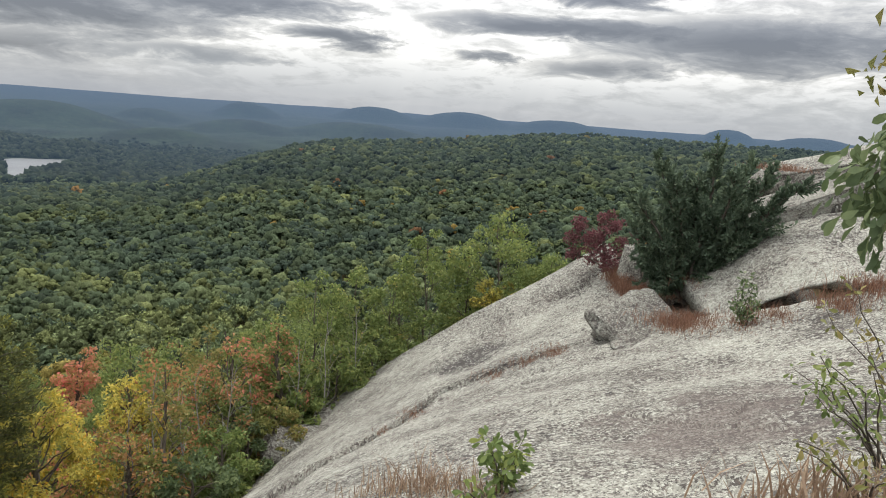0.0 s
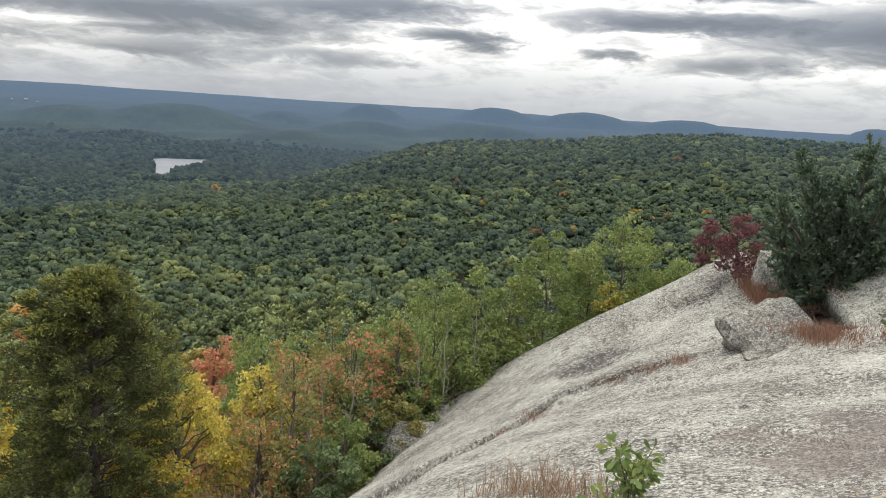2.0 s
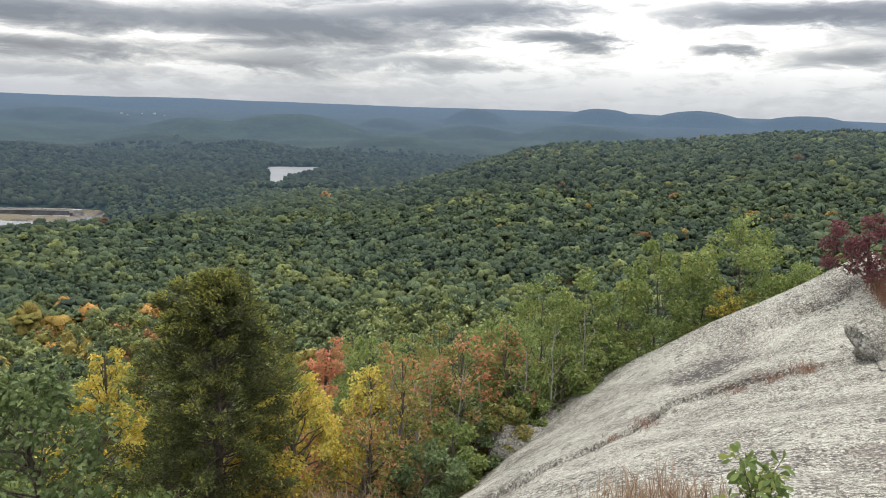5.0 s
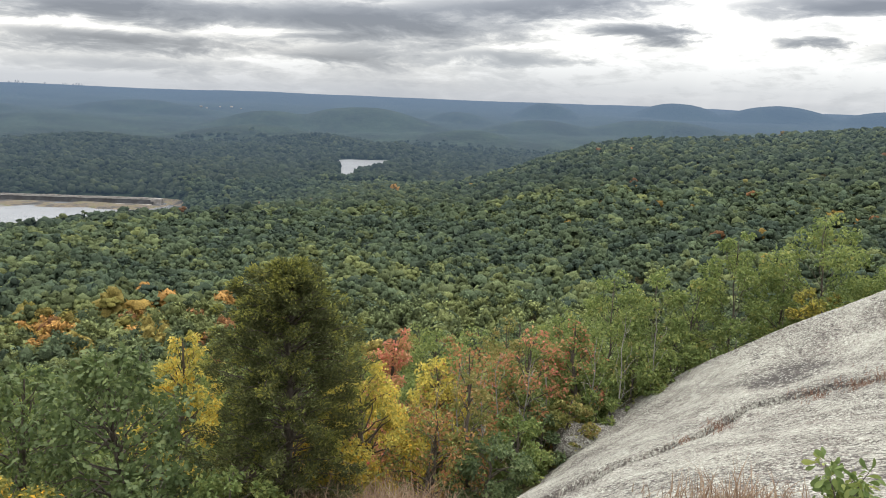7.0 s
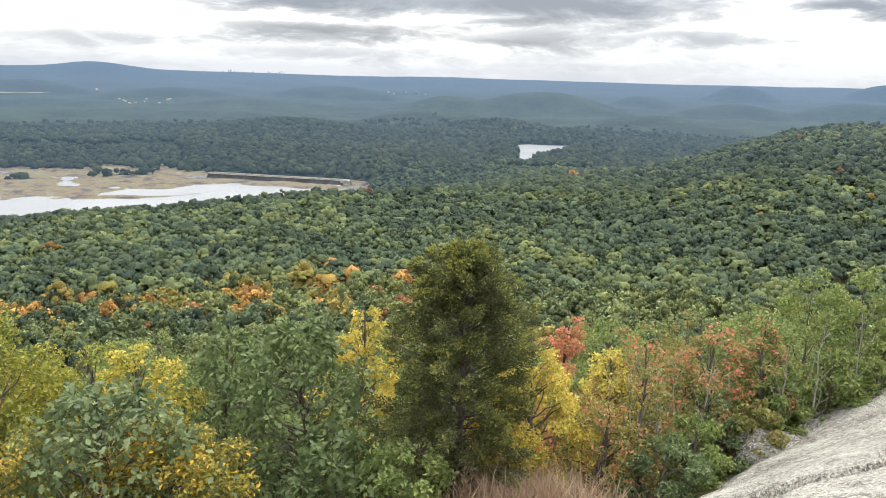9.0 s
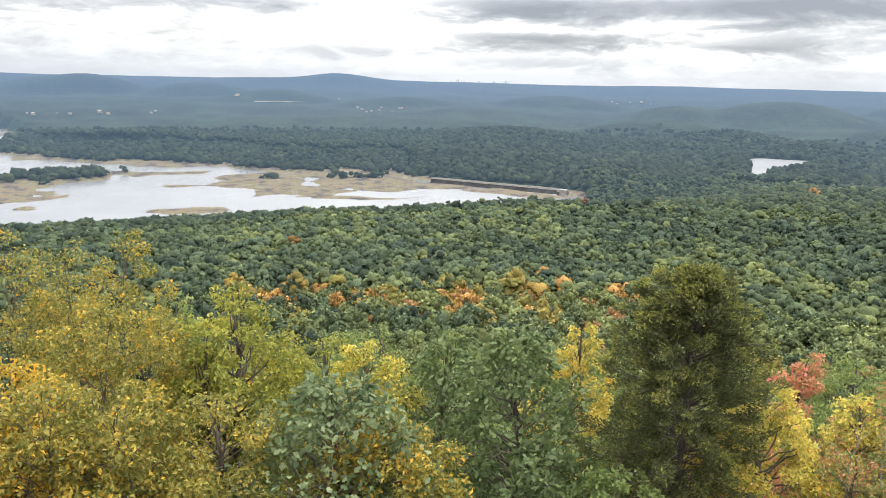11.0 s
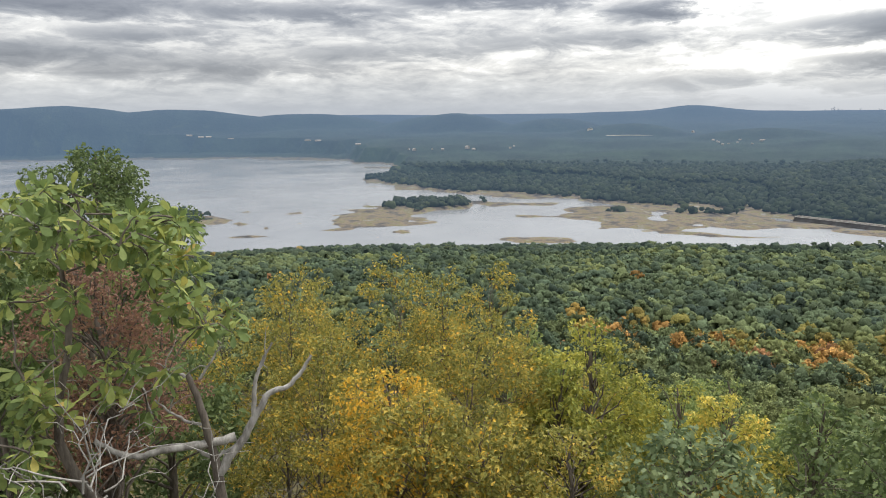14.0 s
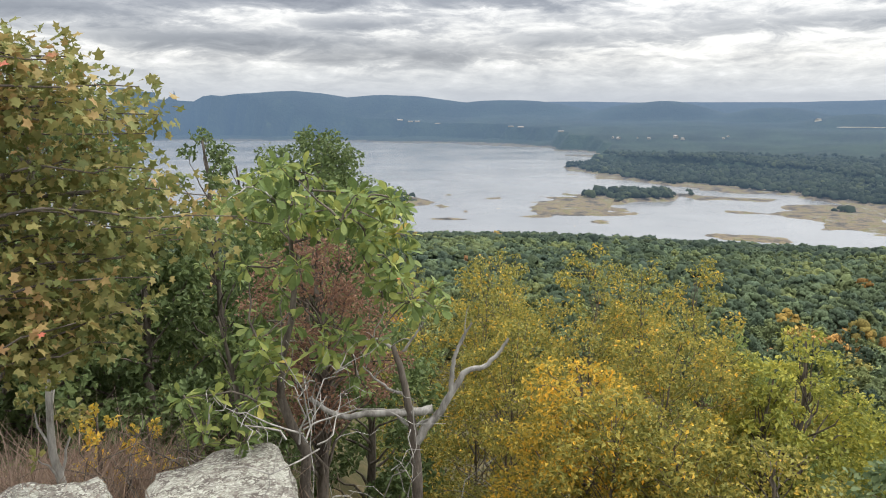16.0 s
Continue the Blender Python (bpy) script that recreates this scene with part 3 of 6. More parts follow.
def land(x, y):
    """The height of the ground."""
    x, y = np.asarray(x, float), np.asarray(y, float)
    r = np.hypot(x, y)
    az = np.degrees(np.arctan2(-x, y))
    az = np.where(az < -100, az + 360, az)
    # the mountain: bilinear in azimuth and log distance
    lr = np.log(np.clip(r, 1, 1400))
    fi = np.interp(az, AZ_NODES, np.arange(len(AZ_NODES)))
    fj = np.interp(lr, np.log(R_NODES), np.arange(len(R_NODES)))
    i, j = np.clip(fi.astype(int), 0, len(AZ_NODES) - 2), np.clip(fj.astype(int), 0, len(R_NODES) - 2)
    u, v = fi - i, fj - j
    u, v = u * u * (3 - 2 * u), v
    near = (Z_NEAR[i, j] * (1 - u) + Z_NEAR[i + 1, j] * u) * (1 - v) + (Z_NEAR[i, j + 1] * (1 - u) + Z_NEAR[i + 1, j + 1] * u) * v
    # the country beyond
    far = np.interp(r, [1200, 1800, 2500, 3300, 4000, 4500, 4850, 5200], [-178, -172, -160, -138, -104, -58, -6, -4])
    far = far + fbm(x / 420, y / 420, 4, 5) * np.interp(r, [1300, 2400, 4400, 4800], [5, 14, 12, 4])
    for a, rr, h, wa, wr in RISES:
        far = far + h * np.exp(-((az - a) / wa) ** 2 - ((r - rr) / wr) ** 2)
    ridged = 10 * fbm(x / 300, y / 300, 4, 61)
    for a, rr, el, wa, wr in HILLS_VALLEY + HILLS_LAKE:
        top = math.tan(radians(el)) * rr
        far = np.maximum(far, -168 + (top + 168 + 0.7 * ridged) * np.exp(-np.abs((az - a) / wa / 1.15) ** 2.2 - ((r - rr) / wr / 1.1) ** 2))
    # the reservoir and what stands in it
    edge = np.interp(az, SHORE_AZ, SHORE_R) + fbm(x / 90, y / 90, 4, 9) * np.interp(r, [1300, 3000], [40, 70]) * smooth(53, 58, az)
    rise = np.clip((r - edge) / 9.0, -8, 400) * (1 + 7 * (1 - smooth(53, 57, az)))
    bank = np.where(rise < 40, -200 + rise * 0.55, 1e3)
    shelf = np.interp(np.clip(r - edge, 0, 3000), [0, 60, 250, 600, 900], [-199, -190, -172, -130, 300])
    shelf = np.where(az > 86, np.interp(np.clip(r - edge, 0, 3000), [0, 70, 150, 240, 300], [-199, -190, -150, -60, 300]), shelf)
    wet = (az > 42.5) & (az < 150)
    far = np.where(wet, np.where(r < edge, -208, np.minimum(np.minimum(far, bank), shelf)), far)
    start = np.interp(az, [6, 22], [1390, 1150])
    out = near + (far - near) * smooth(0, 250, r - start)
    out = np.where((r >= 1050) & wet & (r < edge), np.minimum(out, -206), out)
    # the bay behind the wooded point
    bay = ((az - 86.3) / 2.5) ** 2 + ((r - 2740) / 360) ** 2 + 0.25 * fbm(x / 120, y / 120, 3, 51)
    out = np.where(bay < 1, np.minimum(out, -206), np.where(bay < 1.25, np.minimum(out, -200 + 40 * (bay - 1)), out))
    isl = np.full(r.shape, -210.0)
    wob = 1 + 0.45 * fbm(x / 48, y / 48, 4, 21)
    for a, rr, w, d, h in ISLANDS:
        across = np.radians(az - a) * rr
        q = np.sqrt((across / w) ** 2 + ((r - rr) / d) ** 2) * wob
        isl = np.maximum(isl, -200 + h * (1 - q ** 1.9))
    out = np.where(r > 1050, np.maximum(out, isl), out)
    # a pond among the woods
    m = pond(az, r) + 9 * fbm(x / 40, y / 40, 3, 33)
    near_pond = (az > 25.5) & (az < 33) & (r > 1370) & (r < 1960)
    out = np.where(near_pond, np.where(m > 0, -171, np.maximum(out, -162.6 + 3 * smooth(0, 40, -m))), out)
    return out + fbm(x / 3.0, y / 3.0, 3, 2) * np.interp(r, [0, 5, 20, 900, 1300], [0.05, 0.15, 0.5, 1.5, 0.0])


def make_ground():
    az = np.concatenate([np.arange(-45, 140, 0.65), np.arange(140, 315, 5.0)])
    r = np.concatenate([np.geomspace(0.6, 60, 60), np.geomspace(64, 1080, 40), np.arange(1088, 1760, 8), np.arange(1775, 2800, 20), np.geomspace(2820, 4950, 45)])
    A, R = np.meshgrid(np.radians(az), r, indexing="ij")
    X, Y = -R * np.sin(A), R * np.cos(A)
    V = np.stack([X, Y, land(X, Y)], -1)
    n, m = len(az), len(r)
    idx = np.arange(n * m).reshape(n, m)
    nxt = np.roll(idx, -1, 0)
    q = np.stack([idx[:, :-1], idx[:, 1:], nxt[:, 1:], nxt[:, :-1]], -1)
    cut = np.searchsorted(r, 1130)
    c = np.array([[0, 0, float(land(0.0, 0.3))]])
    allv = np.concatenate([V.reshape(-1, 3), c])
    centre = np.stack([nxt[:, 0], np.full(n, n * m), idx[:, 0]], -1)
    ob = raw("ground", allv, [q[:, :cut].reshape(-1, 4)[:, ::-1], centre[:, ::-1], q[:, cut:].reshape(-1, 4)[:, ::-1]], FLOOR, smooth=True)
    ob.data.materials.append(COUNTRY)
    k = n * cut + n
    mi = np.zeros(len(ob.data.polygons), np.int32)
    mi[k:] = 1
    ob.data.polygons.foreach_set("material_index", mi)
    tagged(ob, "forest floor on the mountain side and wooded valley to the horizon", "ground", kind="structure")


make_ground()


def water_sheet(name, az0, az1, r0, r1, z, label, mat):
    az, r = np.linspace(az0, az1, 60), np.geomspace(r0, r1, 24)
    A, R = np.meshgrid(np.radians(az), r, indexing="ij")
    V = np.stack([-R * np.sin(A), R * np.cos(A), np.full(A.shape, z)], -1).reshape(-1, 3)
    idx = np.arange(60 * 24).reshape(60, 24)
    q = np.stack([idx[:, :-1], np.roll(idx, -1, 0)[:, :-1], np.roll(idx, -1, 0)[:, 1:], idx[:, 1:]], -1)[:-1]
    ob = raw(name, V, [q.reshape(-1, 4)], mat, smooth=True)
    tagged(ob, label, "water", kind="structure")


water_sheet("water", 38, 150, 1000, 4700, -200.0, "calm grey reservoir water drawn down below its banks", WATER)
water_sheet("water_pond", 26.8, 31.8, 1400, 1930, -163.0, "small wind rippled pond among the woods", water_material("rippled_water", 0.9, (0.3, 0.45)))


# ---- the woods ----
def ico(sub, seed, jag=0.22, low=-0.45):
    """A jagged crown lump without its hidden underside."""
    bm = bmesh.new()
    bmesh.ops.create_icosphere(bm, subdivisions=sub, radius=1)
    v = np.array([x.co[:] for x in bm.verts])
    f = np.array([[x.index for x in p.verts] for p in bm.faces])
    bm.free()
    rng = np.random.default_rng(seed)
    v = v @ np.array(Euler(rng.uniform(0, 6.28, 3)).to_matrix()) * (1 + rng.uniform(-jag, jag, (len(v), 1)))
    keep = v[f].mean(1)[:, 2] > low
    f = f[keep]
    used, inv = np.unique(f, return_inverse=True)
    return v[used], inv.reshape(f.shape)


def leafy_crown(seed, lumps, tufts, size, lump=0.42, tones=(0.75, 1.3)):
    """A domed crown of many small jagged lumps with leaf sprays standing out; also a leaf tone for each point."""
    rng = np.random.default_rng(seed)
    V, F, T, k = [], [], [], 0
    squash = rng.uniform(0.8, 1.1)
    for i in range(lumps):
        v, f = ico(1, seed * 37 + i, 0.3, -0.2)
        up = 1 - (i + 0.5) / lumps * 1.1
        a = i * 2.4 + rng.uniform(-0.6, 0.6)
        out = math.sqrt(max(0.0, 1 - up * up)) * rng.uniform(0.45, 0.85)
        s = lump * rng.uniform(0.7, 1.4)
        V.append(v * [s, s, s * 0.8] + [out * math.cos(a), out * math.sin(a), up * rng.uniform(0.6, 0.9) * squash])
        F.append(f + k)
        T.append(np.full(len(v), rng.uniform(*tones)))
        k += len(v)
    v, f = np.concatenate(V), np.concatenate(F)
    p = (v[f][rng.integers(0, len(f), tufts)] * rng.dirichlet((1, 1, 1), tufts)[:, :, None]).sum(1)
    d = p / np.linalg.norm(p, axis=1, keepdims=True)
    a = d + rng.normal(0, 0.5, (tufts, 3)) + [0, 0, 0.3]
    b = np.cross(a, rng.normal(0, 1, (tufts, 3)))
    b /= np.linalg.norm(b, axis=1, keepdims=True)
    s = size * rng.uniform(0.6, 1.3, (tufts, 1))
    q = np.stack([p - b * s - 0.05 * d, p + b * s - 0.05 * d, p + a * s * 0.9], 1).reshape(-1, 3)
    m = len(v) + 3 * np.arange(tufts)[:, None]
    T.append(np.repeat(rng.uniform(0.8, 1.4, tufts), 3))
    return np.concatenate([v, q]), np.concatenate([f, m + [0, 1, 2]]), np.concatenate(T)


def tuft_crown(seed, lumps, tufts, size):
    """A nearer crown: a broken dome of lobes, each set all over with leaf sprays turned outwards."""
    rng = np.random.default_rng(seed)
    a = np.arange(lumps) * 2.4 + rng.uniform(-0.5, 0.5, lumps)
    up = 1 - (np.arange(lumps) + 0.5) / lumps * 1.45
    out = np.sqrt(np.maximum(0, 1 - up * up)) * rng.uniform(0.35, 0.85, lumps)
    C = np.stack([out * np.cos(a), out * np.sin(a), up * rng.uniform(0.5, 0.85, lumps)], 1)
    R = rng.uniform(0.26, 0.44, lumps) * (9 / lumps) ** 0.3
    V, F, T, k = [], [], [], 0
    for i in range(lumps):
        v, f = ico(1, seed * 41 + i, 0.3, -0.3)
        V.append(v * R[i] * 0.7 + C[i])
        F.append(f + k)
        # lobe cores toned darker, shade inside the crown put into the colour
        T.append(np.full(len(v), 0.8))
        k += len(v)
    c = rng.choice(lumps, tufts, p=R ** 2 / (R ** 2).sum())
    d = rng.normal(0, 1, (tufts, 3)) + [0, 0, 0.35]
    d /= np.linalg.norm(d, axis=1, keepdims=True)
    p = C[c] + d * (R[c] * rng.uniform(0.7, 1.1, tufts))[:, None]
    nrm = d + rng.normal(0, 0.45, (tufts, 3)) + [0, 0, 0.3]
    t = np.cross(nrm, rng.normal(0, 1, (tufts, 3)))
    t /= np.linalg.norm(t, axis=1, keepdims=True)
    b = np.cross(nrm, t)
    b /= np.linalg.norm(b, axis=1, keepdims=True)
    s = size * rng.uniform(0.55, 1.35, (tufts, 1))
    q = np.stack([p - t * s, p + b * s * 1.1 - d * 0.3 * s, p + t * s * 0.9 - b * s * 0.3], 1).reshape(-1, 3)
    m = k + 3 * np.arange(tufts)[:, None]
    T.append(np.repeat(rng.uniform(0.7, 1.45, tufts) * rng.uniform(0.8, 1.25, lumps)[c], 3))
    return np.concatenate(V + [q]), np.concatenate(F + [m + [0, 1, 2]]), np.concatenate(T)


# The darker greens run bluer, haze over farther trees mixed into leaf colour.
GREENS = np.array([(0.047, 0.069, 0.050), (0.062, 0.088, 0.056), (0.083, 0.112, 0.062), (0.120, 0.148, 0.068), (0.165, 0.19, 0.076)])
TURNED = np.array([(0.40, 0.23, 0.075), (0.40, 0.28, 0.08), (0.28, 0.23, 0.07), (0.30, 0.16, 0.075), (0.26, 0.24, 0.07)])


def scatter(r0, r1, az0, az1, spacing, seed):
    """Places of trees, one in each cell of a jittered net, with rows broken up."""
    rng = np.random.default_rng(seed)
    n = int(math.radians(az1 - az0) * 0.5 * (r1 ** 2 - r0 ** 2) / spacing ** 2)
    s1, s2 = (np.arange(n) * 0.7548776662 + 0.13) % 1, (np.arange(n) * 0.5698402910 + 0.41) % 1
    r = np.sqrt(r0 ** 2 + (r1 ** 2 - r0 ** 2) * s1) + rng.uniform(-0.4, 0.4, n) * spacing
    a = np.radians(az0 + (az1 - az0) * s2) + rng.uniform(-0.4, 0.4, n) * spacing / r
    return np.stack([-r * np.sin(a), r * np.cos(a)], 1)


def woods(name, label, templates, pts, width, tall, seed, mat, turned, vary=1.0, deep=1.0):
    """One stretch of far woods as one mesh; every tree has its own size, turn and colour."""
    rng = np.random.default_rng(seed)
    x, y = pts[:, 0], pts[:, 1]
    z = land(x, y)
    r, az = np.hypot(x, y), np.degrees(np.arctan2(-x, y))
    ok = np.ones(len(x), bool)
    ok &= ~((r > 1000) & (z < np.where(r < 1500, -193.8, -196.2)))
    ok &= ~((pond(az, r) > -12) & (r < 1960))
    clear = (fbm(x / 70, y / 70, 3, 77) > 0.95) & (r > 1300)
    ok &= ~clear
    ok &= ~((az > 88.3) & (az < 96.2) & (r > 1150) & (r < 2600))
    ok &= rng.uniform(0, 1, len(x)) > smooth(2100, 2600, r)
    x, y, z, r, az = x[ok], y[ok], z[ok], r[ok], az[ok]
    n = len(x)
    w = width * rng.uniform(0.6, 1.4, n) * 0.5
    h = tall * rng.uniform(0.75, 1.25, n)
    sz = w * rng.uniform(0.85, 1.3, n)
    # tone steps down with distance: farther trees darker and bluer, turned ones dimmer
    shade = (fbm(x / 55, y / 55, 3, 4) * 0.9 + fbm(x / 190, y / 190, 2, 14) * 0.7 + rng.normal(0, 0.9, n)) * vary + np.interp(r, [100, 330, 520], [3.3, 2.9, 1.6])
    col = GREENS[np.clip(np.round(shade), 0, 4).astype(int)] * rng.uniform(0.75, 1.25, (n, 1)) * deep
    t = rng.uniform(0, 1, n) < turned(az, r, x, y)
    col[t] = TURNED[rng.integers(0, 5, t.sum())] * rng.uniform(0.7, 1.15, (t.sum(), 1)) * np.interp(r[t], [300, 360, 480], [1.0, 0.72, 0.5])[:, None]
    kind = rng.integers(0, len(templates), n)
    ang = rng.uniform(0, 2 * np.pi, n)
    V, F, T, k = [], [], [], 0
    for i, (tv, tf, tone) in enumerate(templates):
        s = np.where(kind == i)[0]
        c, sn = np.cos(ang[s])[:, None], np.sin(ang[s])[:, None]
        vx = (tv[:, 0] * c - tv[:, 1] * sn) * w[s, None] + x[s, None]
        vy = (tv[:, 0] * sn + tv[:, 1] * c) * w[s, None] + y[s, None]
        vz = tv[:, 2] * sz[s, None] + (z[s] + h[s] - sz[s])[:, None]
        V.append(np.stack([vx, vy, vz], -1).reshape(-1, 3))
        F.append((tf[None] + (k + np.arange(len(s)) * len(tv))[:, None, None]).reshape(-1, 3))
        T.append((col[s][:, None] * tone[None, :, None]).reshape(-1, 3))
        k += len(s) * len(tv)
    ob = raw(name, np.concatenate(V), [np.concatenate(F)], mat, smooth=True, tint=np.concatenate(T))
    return tagged(ob, label, "woods", kind="stuff")


def turn_mid(az, r, x, y):
    band = np.exp(-((r - 330) / 40) ** 2) * smooth(34, 42, az) * (1 - smooth(66, 74, az)) * 0.45
    band = band + np.exp(-((r - 210) / 50) ** 2) * smooth(14, 20, az) * (1 - smooth(36, 44, az)) * 0.2
    band = band + np.exp(-((r - 640) / 90) ** 2) * smooth(-12, -4, az) * (1 - smooth(14, 24, az)) * 0.05 * (fbm(x / 50, y / 50, 2, 8) > 0.15)
    return band + 0.002 + 0.015 * (fbm(x / 45, y / 45, 2, 88) > 0.8)


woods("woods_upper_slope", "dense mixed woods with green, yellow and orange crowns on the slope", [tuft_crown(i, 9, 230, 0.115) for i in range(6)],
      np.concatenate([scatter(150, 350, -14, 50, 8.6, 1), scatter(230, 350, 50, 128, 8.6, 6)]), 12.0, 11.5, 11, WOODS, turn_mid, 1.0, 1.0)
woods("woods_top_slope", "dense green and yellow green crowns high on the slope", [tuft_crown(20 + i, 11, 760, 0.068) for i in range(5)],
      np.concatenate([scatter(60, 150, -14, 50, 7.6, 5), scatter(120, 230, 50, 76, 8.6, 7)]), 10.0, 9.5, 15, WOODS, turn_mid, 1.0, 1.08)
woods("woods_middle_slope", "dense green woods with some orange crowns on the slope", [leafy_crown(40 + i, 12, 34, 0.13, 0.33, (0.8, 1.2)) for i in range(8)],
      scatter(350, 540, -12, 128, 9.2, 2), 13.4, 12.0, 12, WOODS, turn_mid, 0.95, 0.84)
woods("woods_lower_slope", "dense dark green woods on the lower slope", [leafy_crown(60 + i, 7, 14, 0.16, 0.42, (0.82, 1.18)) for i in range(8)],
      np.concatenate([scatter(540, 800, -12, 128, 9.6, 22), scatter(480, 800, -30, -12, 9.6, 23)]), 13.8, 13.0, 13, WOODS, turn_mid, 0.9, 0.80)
# WOODS_FAR brings in the painted haze from the foot slope outwards
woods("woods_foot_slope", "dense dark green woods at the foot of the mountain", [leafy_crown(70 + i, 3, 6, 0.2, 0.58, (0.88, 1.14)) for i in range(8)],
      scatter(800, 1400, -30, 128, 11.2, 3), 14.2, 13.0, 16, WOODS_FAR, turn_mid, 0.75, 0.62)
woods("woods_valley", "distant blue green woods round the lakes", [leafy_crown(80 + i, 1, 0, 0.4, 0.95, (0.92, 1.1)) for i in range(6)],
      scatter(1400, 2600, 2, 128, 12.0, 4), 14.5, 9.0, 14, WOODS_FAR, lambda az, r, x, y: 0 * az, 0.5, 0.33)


# ---- the bare granite ----
SLAB = (-1.608, 1.431, 0.096, -1.619, 0.195, -1.306, 1.025, 0.334, 0.186, 0.343)


def slab_z(x, y):
    u, v = np.asarray(x) / 5, np.asarray(y) / 5
    a = SLAB
    return a[0] + a[1] * u + a[2] * v + a[3] * u * u + a[4] * u * v + a[5] * v * v + a[6] * u ** 3 + a[7] * u * u * v + a[8] * u * v * v + a[9] * v ** 3


def make_slab():
    x = np.concatenate([np.arange(-5.6, -2.6, 0.09), np.arange(-2.6, 3.2, 0.04), np.arange(3.2, 6.4, 0.09)])
    y = np.concatenate([np.arange(-4.0, 3.0, 0.1), np.arange(3.0, 11.0, 0.04), np.arange(11.0, 15.4, 0.07)])
    X, Y = np.meshgrid(x, y, indexing="ij")
    Z = slab_z(X, Y) + fbm(X / 1.3, Y / 1.3, 3, 3) * 0.05 + fbm(X / 0.25, Y / 0.25, 3, 6) * 0.007
    # the long curved joint that splits the dome, and a shorter one above it
    line = 9.72 - 2.75 * np.maximum(-X - 0.02, 0) - 0.05 * X + 0.10 * fbm(X / 0.5, Y / 2.0, 3, 12)
    d = (Y - line) / np.where(X < 0, 2.9, 1.0)
    gap = smooth(0.04, 0.016, np.abs(d)) * smooth(-2.3, -1.5, X) * (1 - smooth(1.7, 2.0, X))
    Z = Z - 0.2 * gap + 0.07 * smooth(0.0, 0.04, d) * (1 - smooth(0.4, 1.5, d)) * smooth(-2.3, -1.2, X) * (1 - smooth(1.2, 2.0, X))
    d2 = Y - 12.58 + 0.1 * (X - 2.2)
    Z = Z - 0.16 * np.exp(-(d2 / 0.1) ** 2) * smooth(1.75, 1.95, X) * (1 - smooth(2.4, 2.65, X))
    d4 = Y - (6.3 - 1.1 * X + 0.25 * np.sin(X * 2.1) + 0.08 * fbm(X / 0.4, Y / 2.0, 3, 14))
    Z = Z - 0.07 * np.exp(-(d4 / 0.03) ** 2) * smooth(0.1, 0.5, X) * (1 - smooth(1.7, 2.2, X))
    # the step down into the crevice under the upper plate
    d3 = Y - (7.45 + 1.2 * np.maximum(4.4 - X, 0))
    Z = Z - (0.65 + 0.35 * np.maximum(X - 3.5, 0)) * smooth(0.0, 0.16, d3) * smooth(2.9, 3.4, X)
    # scoops and scars
    Z = Z - 0.10 * np.exp(-((X + 1.95) / 0.35) ** 2 - ((Y - 8.1) / 0.12) ** 2)
    Z = Z - 0.07 * np.exp(-((X - 1.98) / 0.16) ** 2 - ((Y - 4.56 - (X - 1.98)) / 0.05) ** 2) - 0.07 * np.exp(-((X - 1.25) / 0.3) ** 2 - ((Y - 3.27) / 0.05) ** 2)
    Z = Z - 2.5 * smooth(13.6, 15.5, Y) - 1.5 * smooth(5.0, 6.6, X) - 3.0 * smooth(-4.6, -6.0, X) - 2.0 * smooth(-2.2, -4.2, Y + 0.5 * fbm(X / 1.5, Y / 1.5, 3, 71))
    n, m = X.shape
    idx = np.arange(n * m).reshape(n, m)
    q = np.stack([idx[:-1, :-1], idx[1:, :-1], idx[1:, 1:], idx[:-1, 1:]], -1).reshape(-1, 4)
    ob = raw("rock_slab", np.stack([X, Y, Z], -1).reshape(-1, 3), [q], ROCK, smooth=True)
    tagged(ob, "bare rounded granite dome with pale green lichen and a long crack", "rock", kind="structure")


make_slab()


def boulder(name, centre, size, label, mat=ROCK, turn=0.0, seed=0, tilt=(0, 0), flat=0.35, rough=0.16, round_off=0.45):
    """A weathered block: a rounded box broken by facets and noise."""
    bm = bmesh.new()
    bmesh.ops.create_cube(bm, size=2)
    bmesh.ops.subdivide_edges(bm, edges=bm.edges[:], cuts=11, use_grid_fill=True)
    off = Vector((seed * 7.3, seed * 3.1, seed * 5.7))
    for v in bm.verts:
        p = v.co.copy()
        s = p.normalized()
        p = p.lerp(s * 1.15, round_off)
        k = noise.fractal(p * 0.9 + off, 1.0, 2.0, 4) * rough * 1.6 + noise.fractal(p * 3.2 + off, 1.0, 2.0, 3) * rough * 0.45
        p = p + s * k
        if p.z > 1 - flat:
            p.z = 1 - flat + (p.z - 1 + flat) * 0.3
        v.co = Vector((p.x * size[0] / 2, p.y * size[1] / 2, p.z * size[2] / 2))
    me = bpy.data.meshes.new(name)
    bm.to_mesh(me)
    bm.free()
    me.materials.append(mat)
    for p in me.polygons:
        p.use_smooth = True
    ob = new(name, me)
    ob.matrix_world = pose(*centre, tilt[0], tilt[1], turn)
    return tagged(ob, label, "rock")


boulder("boulder", (2.56, 9.2, -2.56), (0.92, 1.1, 0.46), "grey tilted granite block with an undercut foot resting on the slab", ROCK_BROWN, 20, 3, (14, -20), 0.3, 0.2, 0.18)
boulder("boulder", (2.4, 8.66, -2.6), (0.6, 0.3, 0.16), "thin granite flake under the tilted block", ROCK_BROWN, 24, 23, (8, -14), 0.3, 0.2, 0.2)


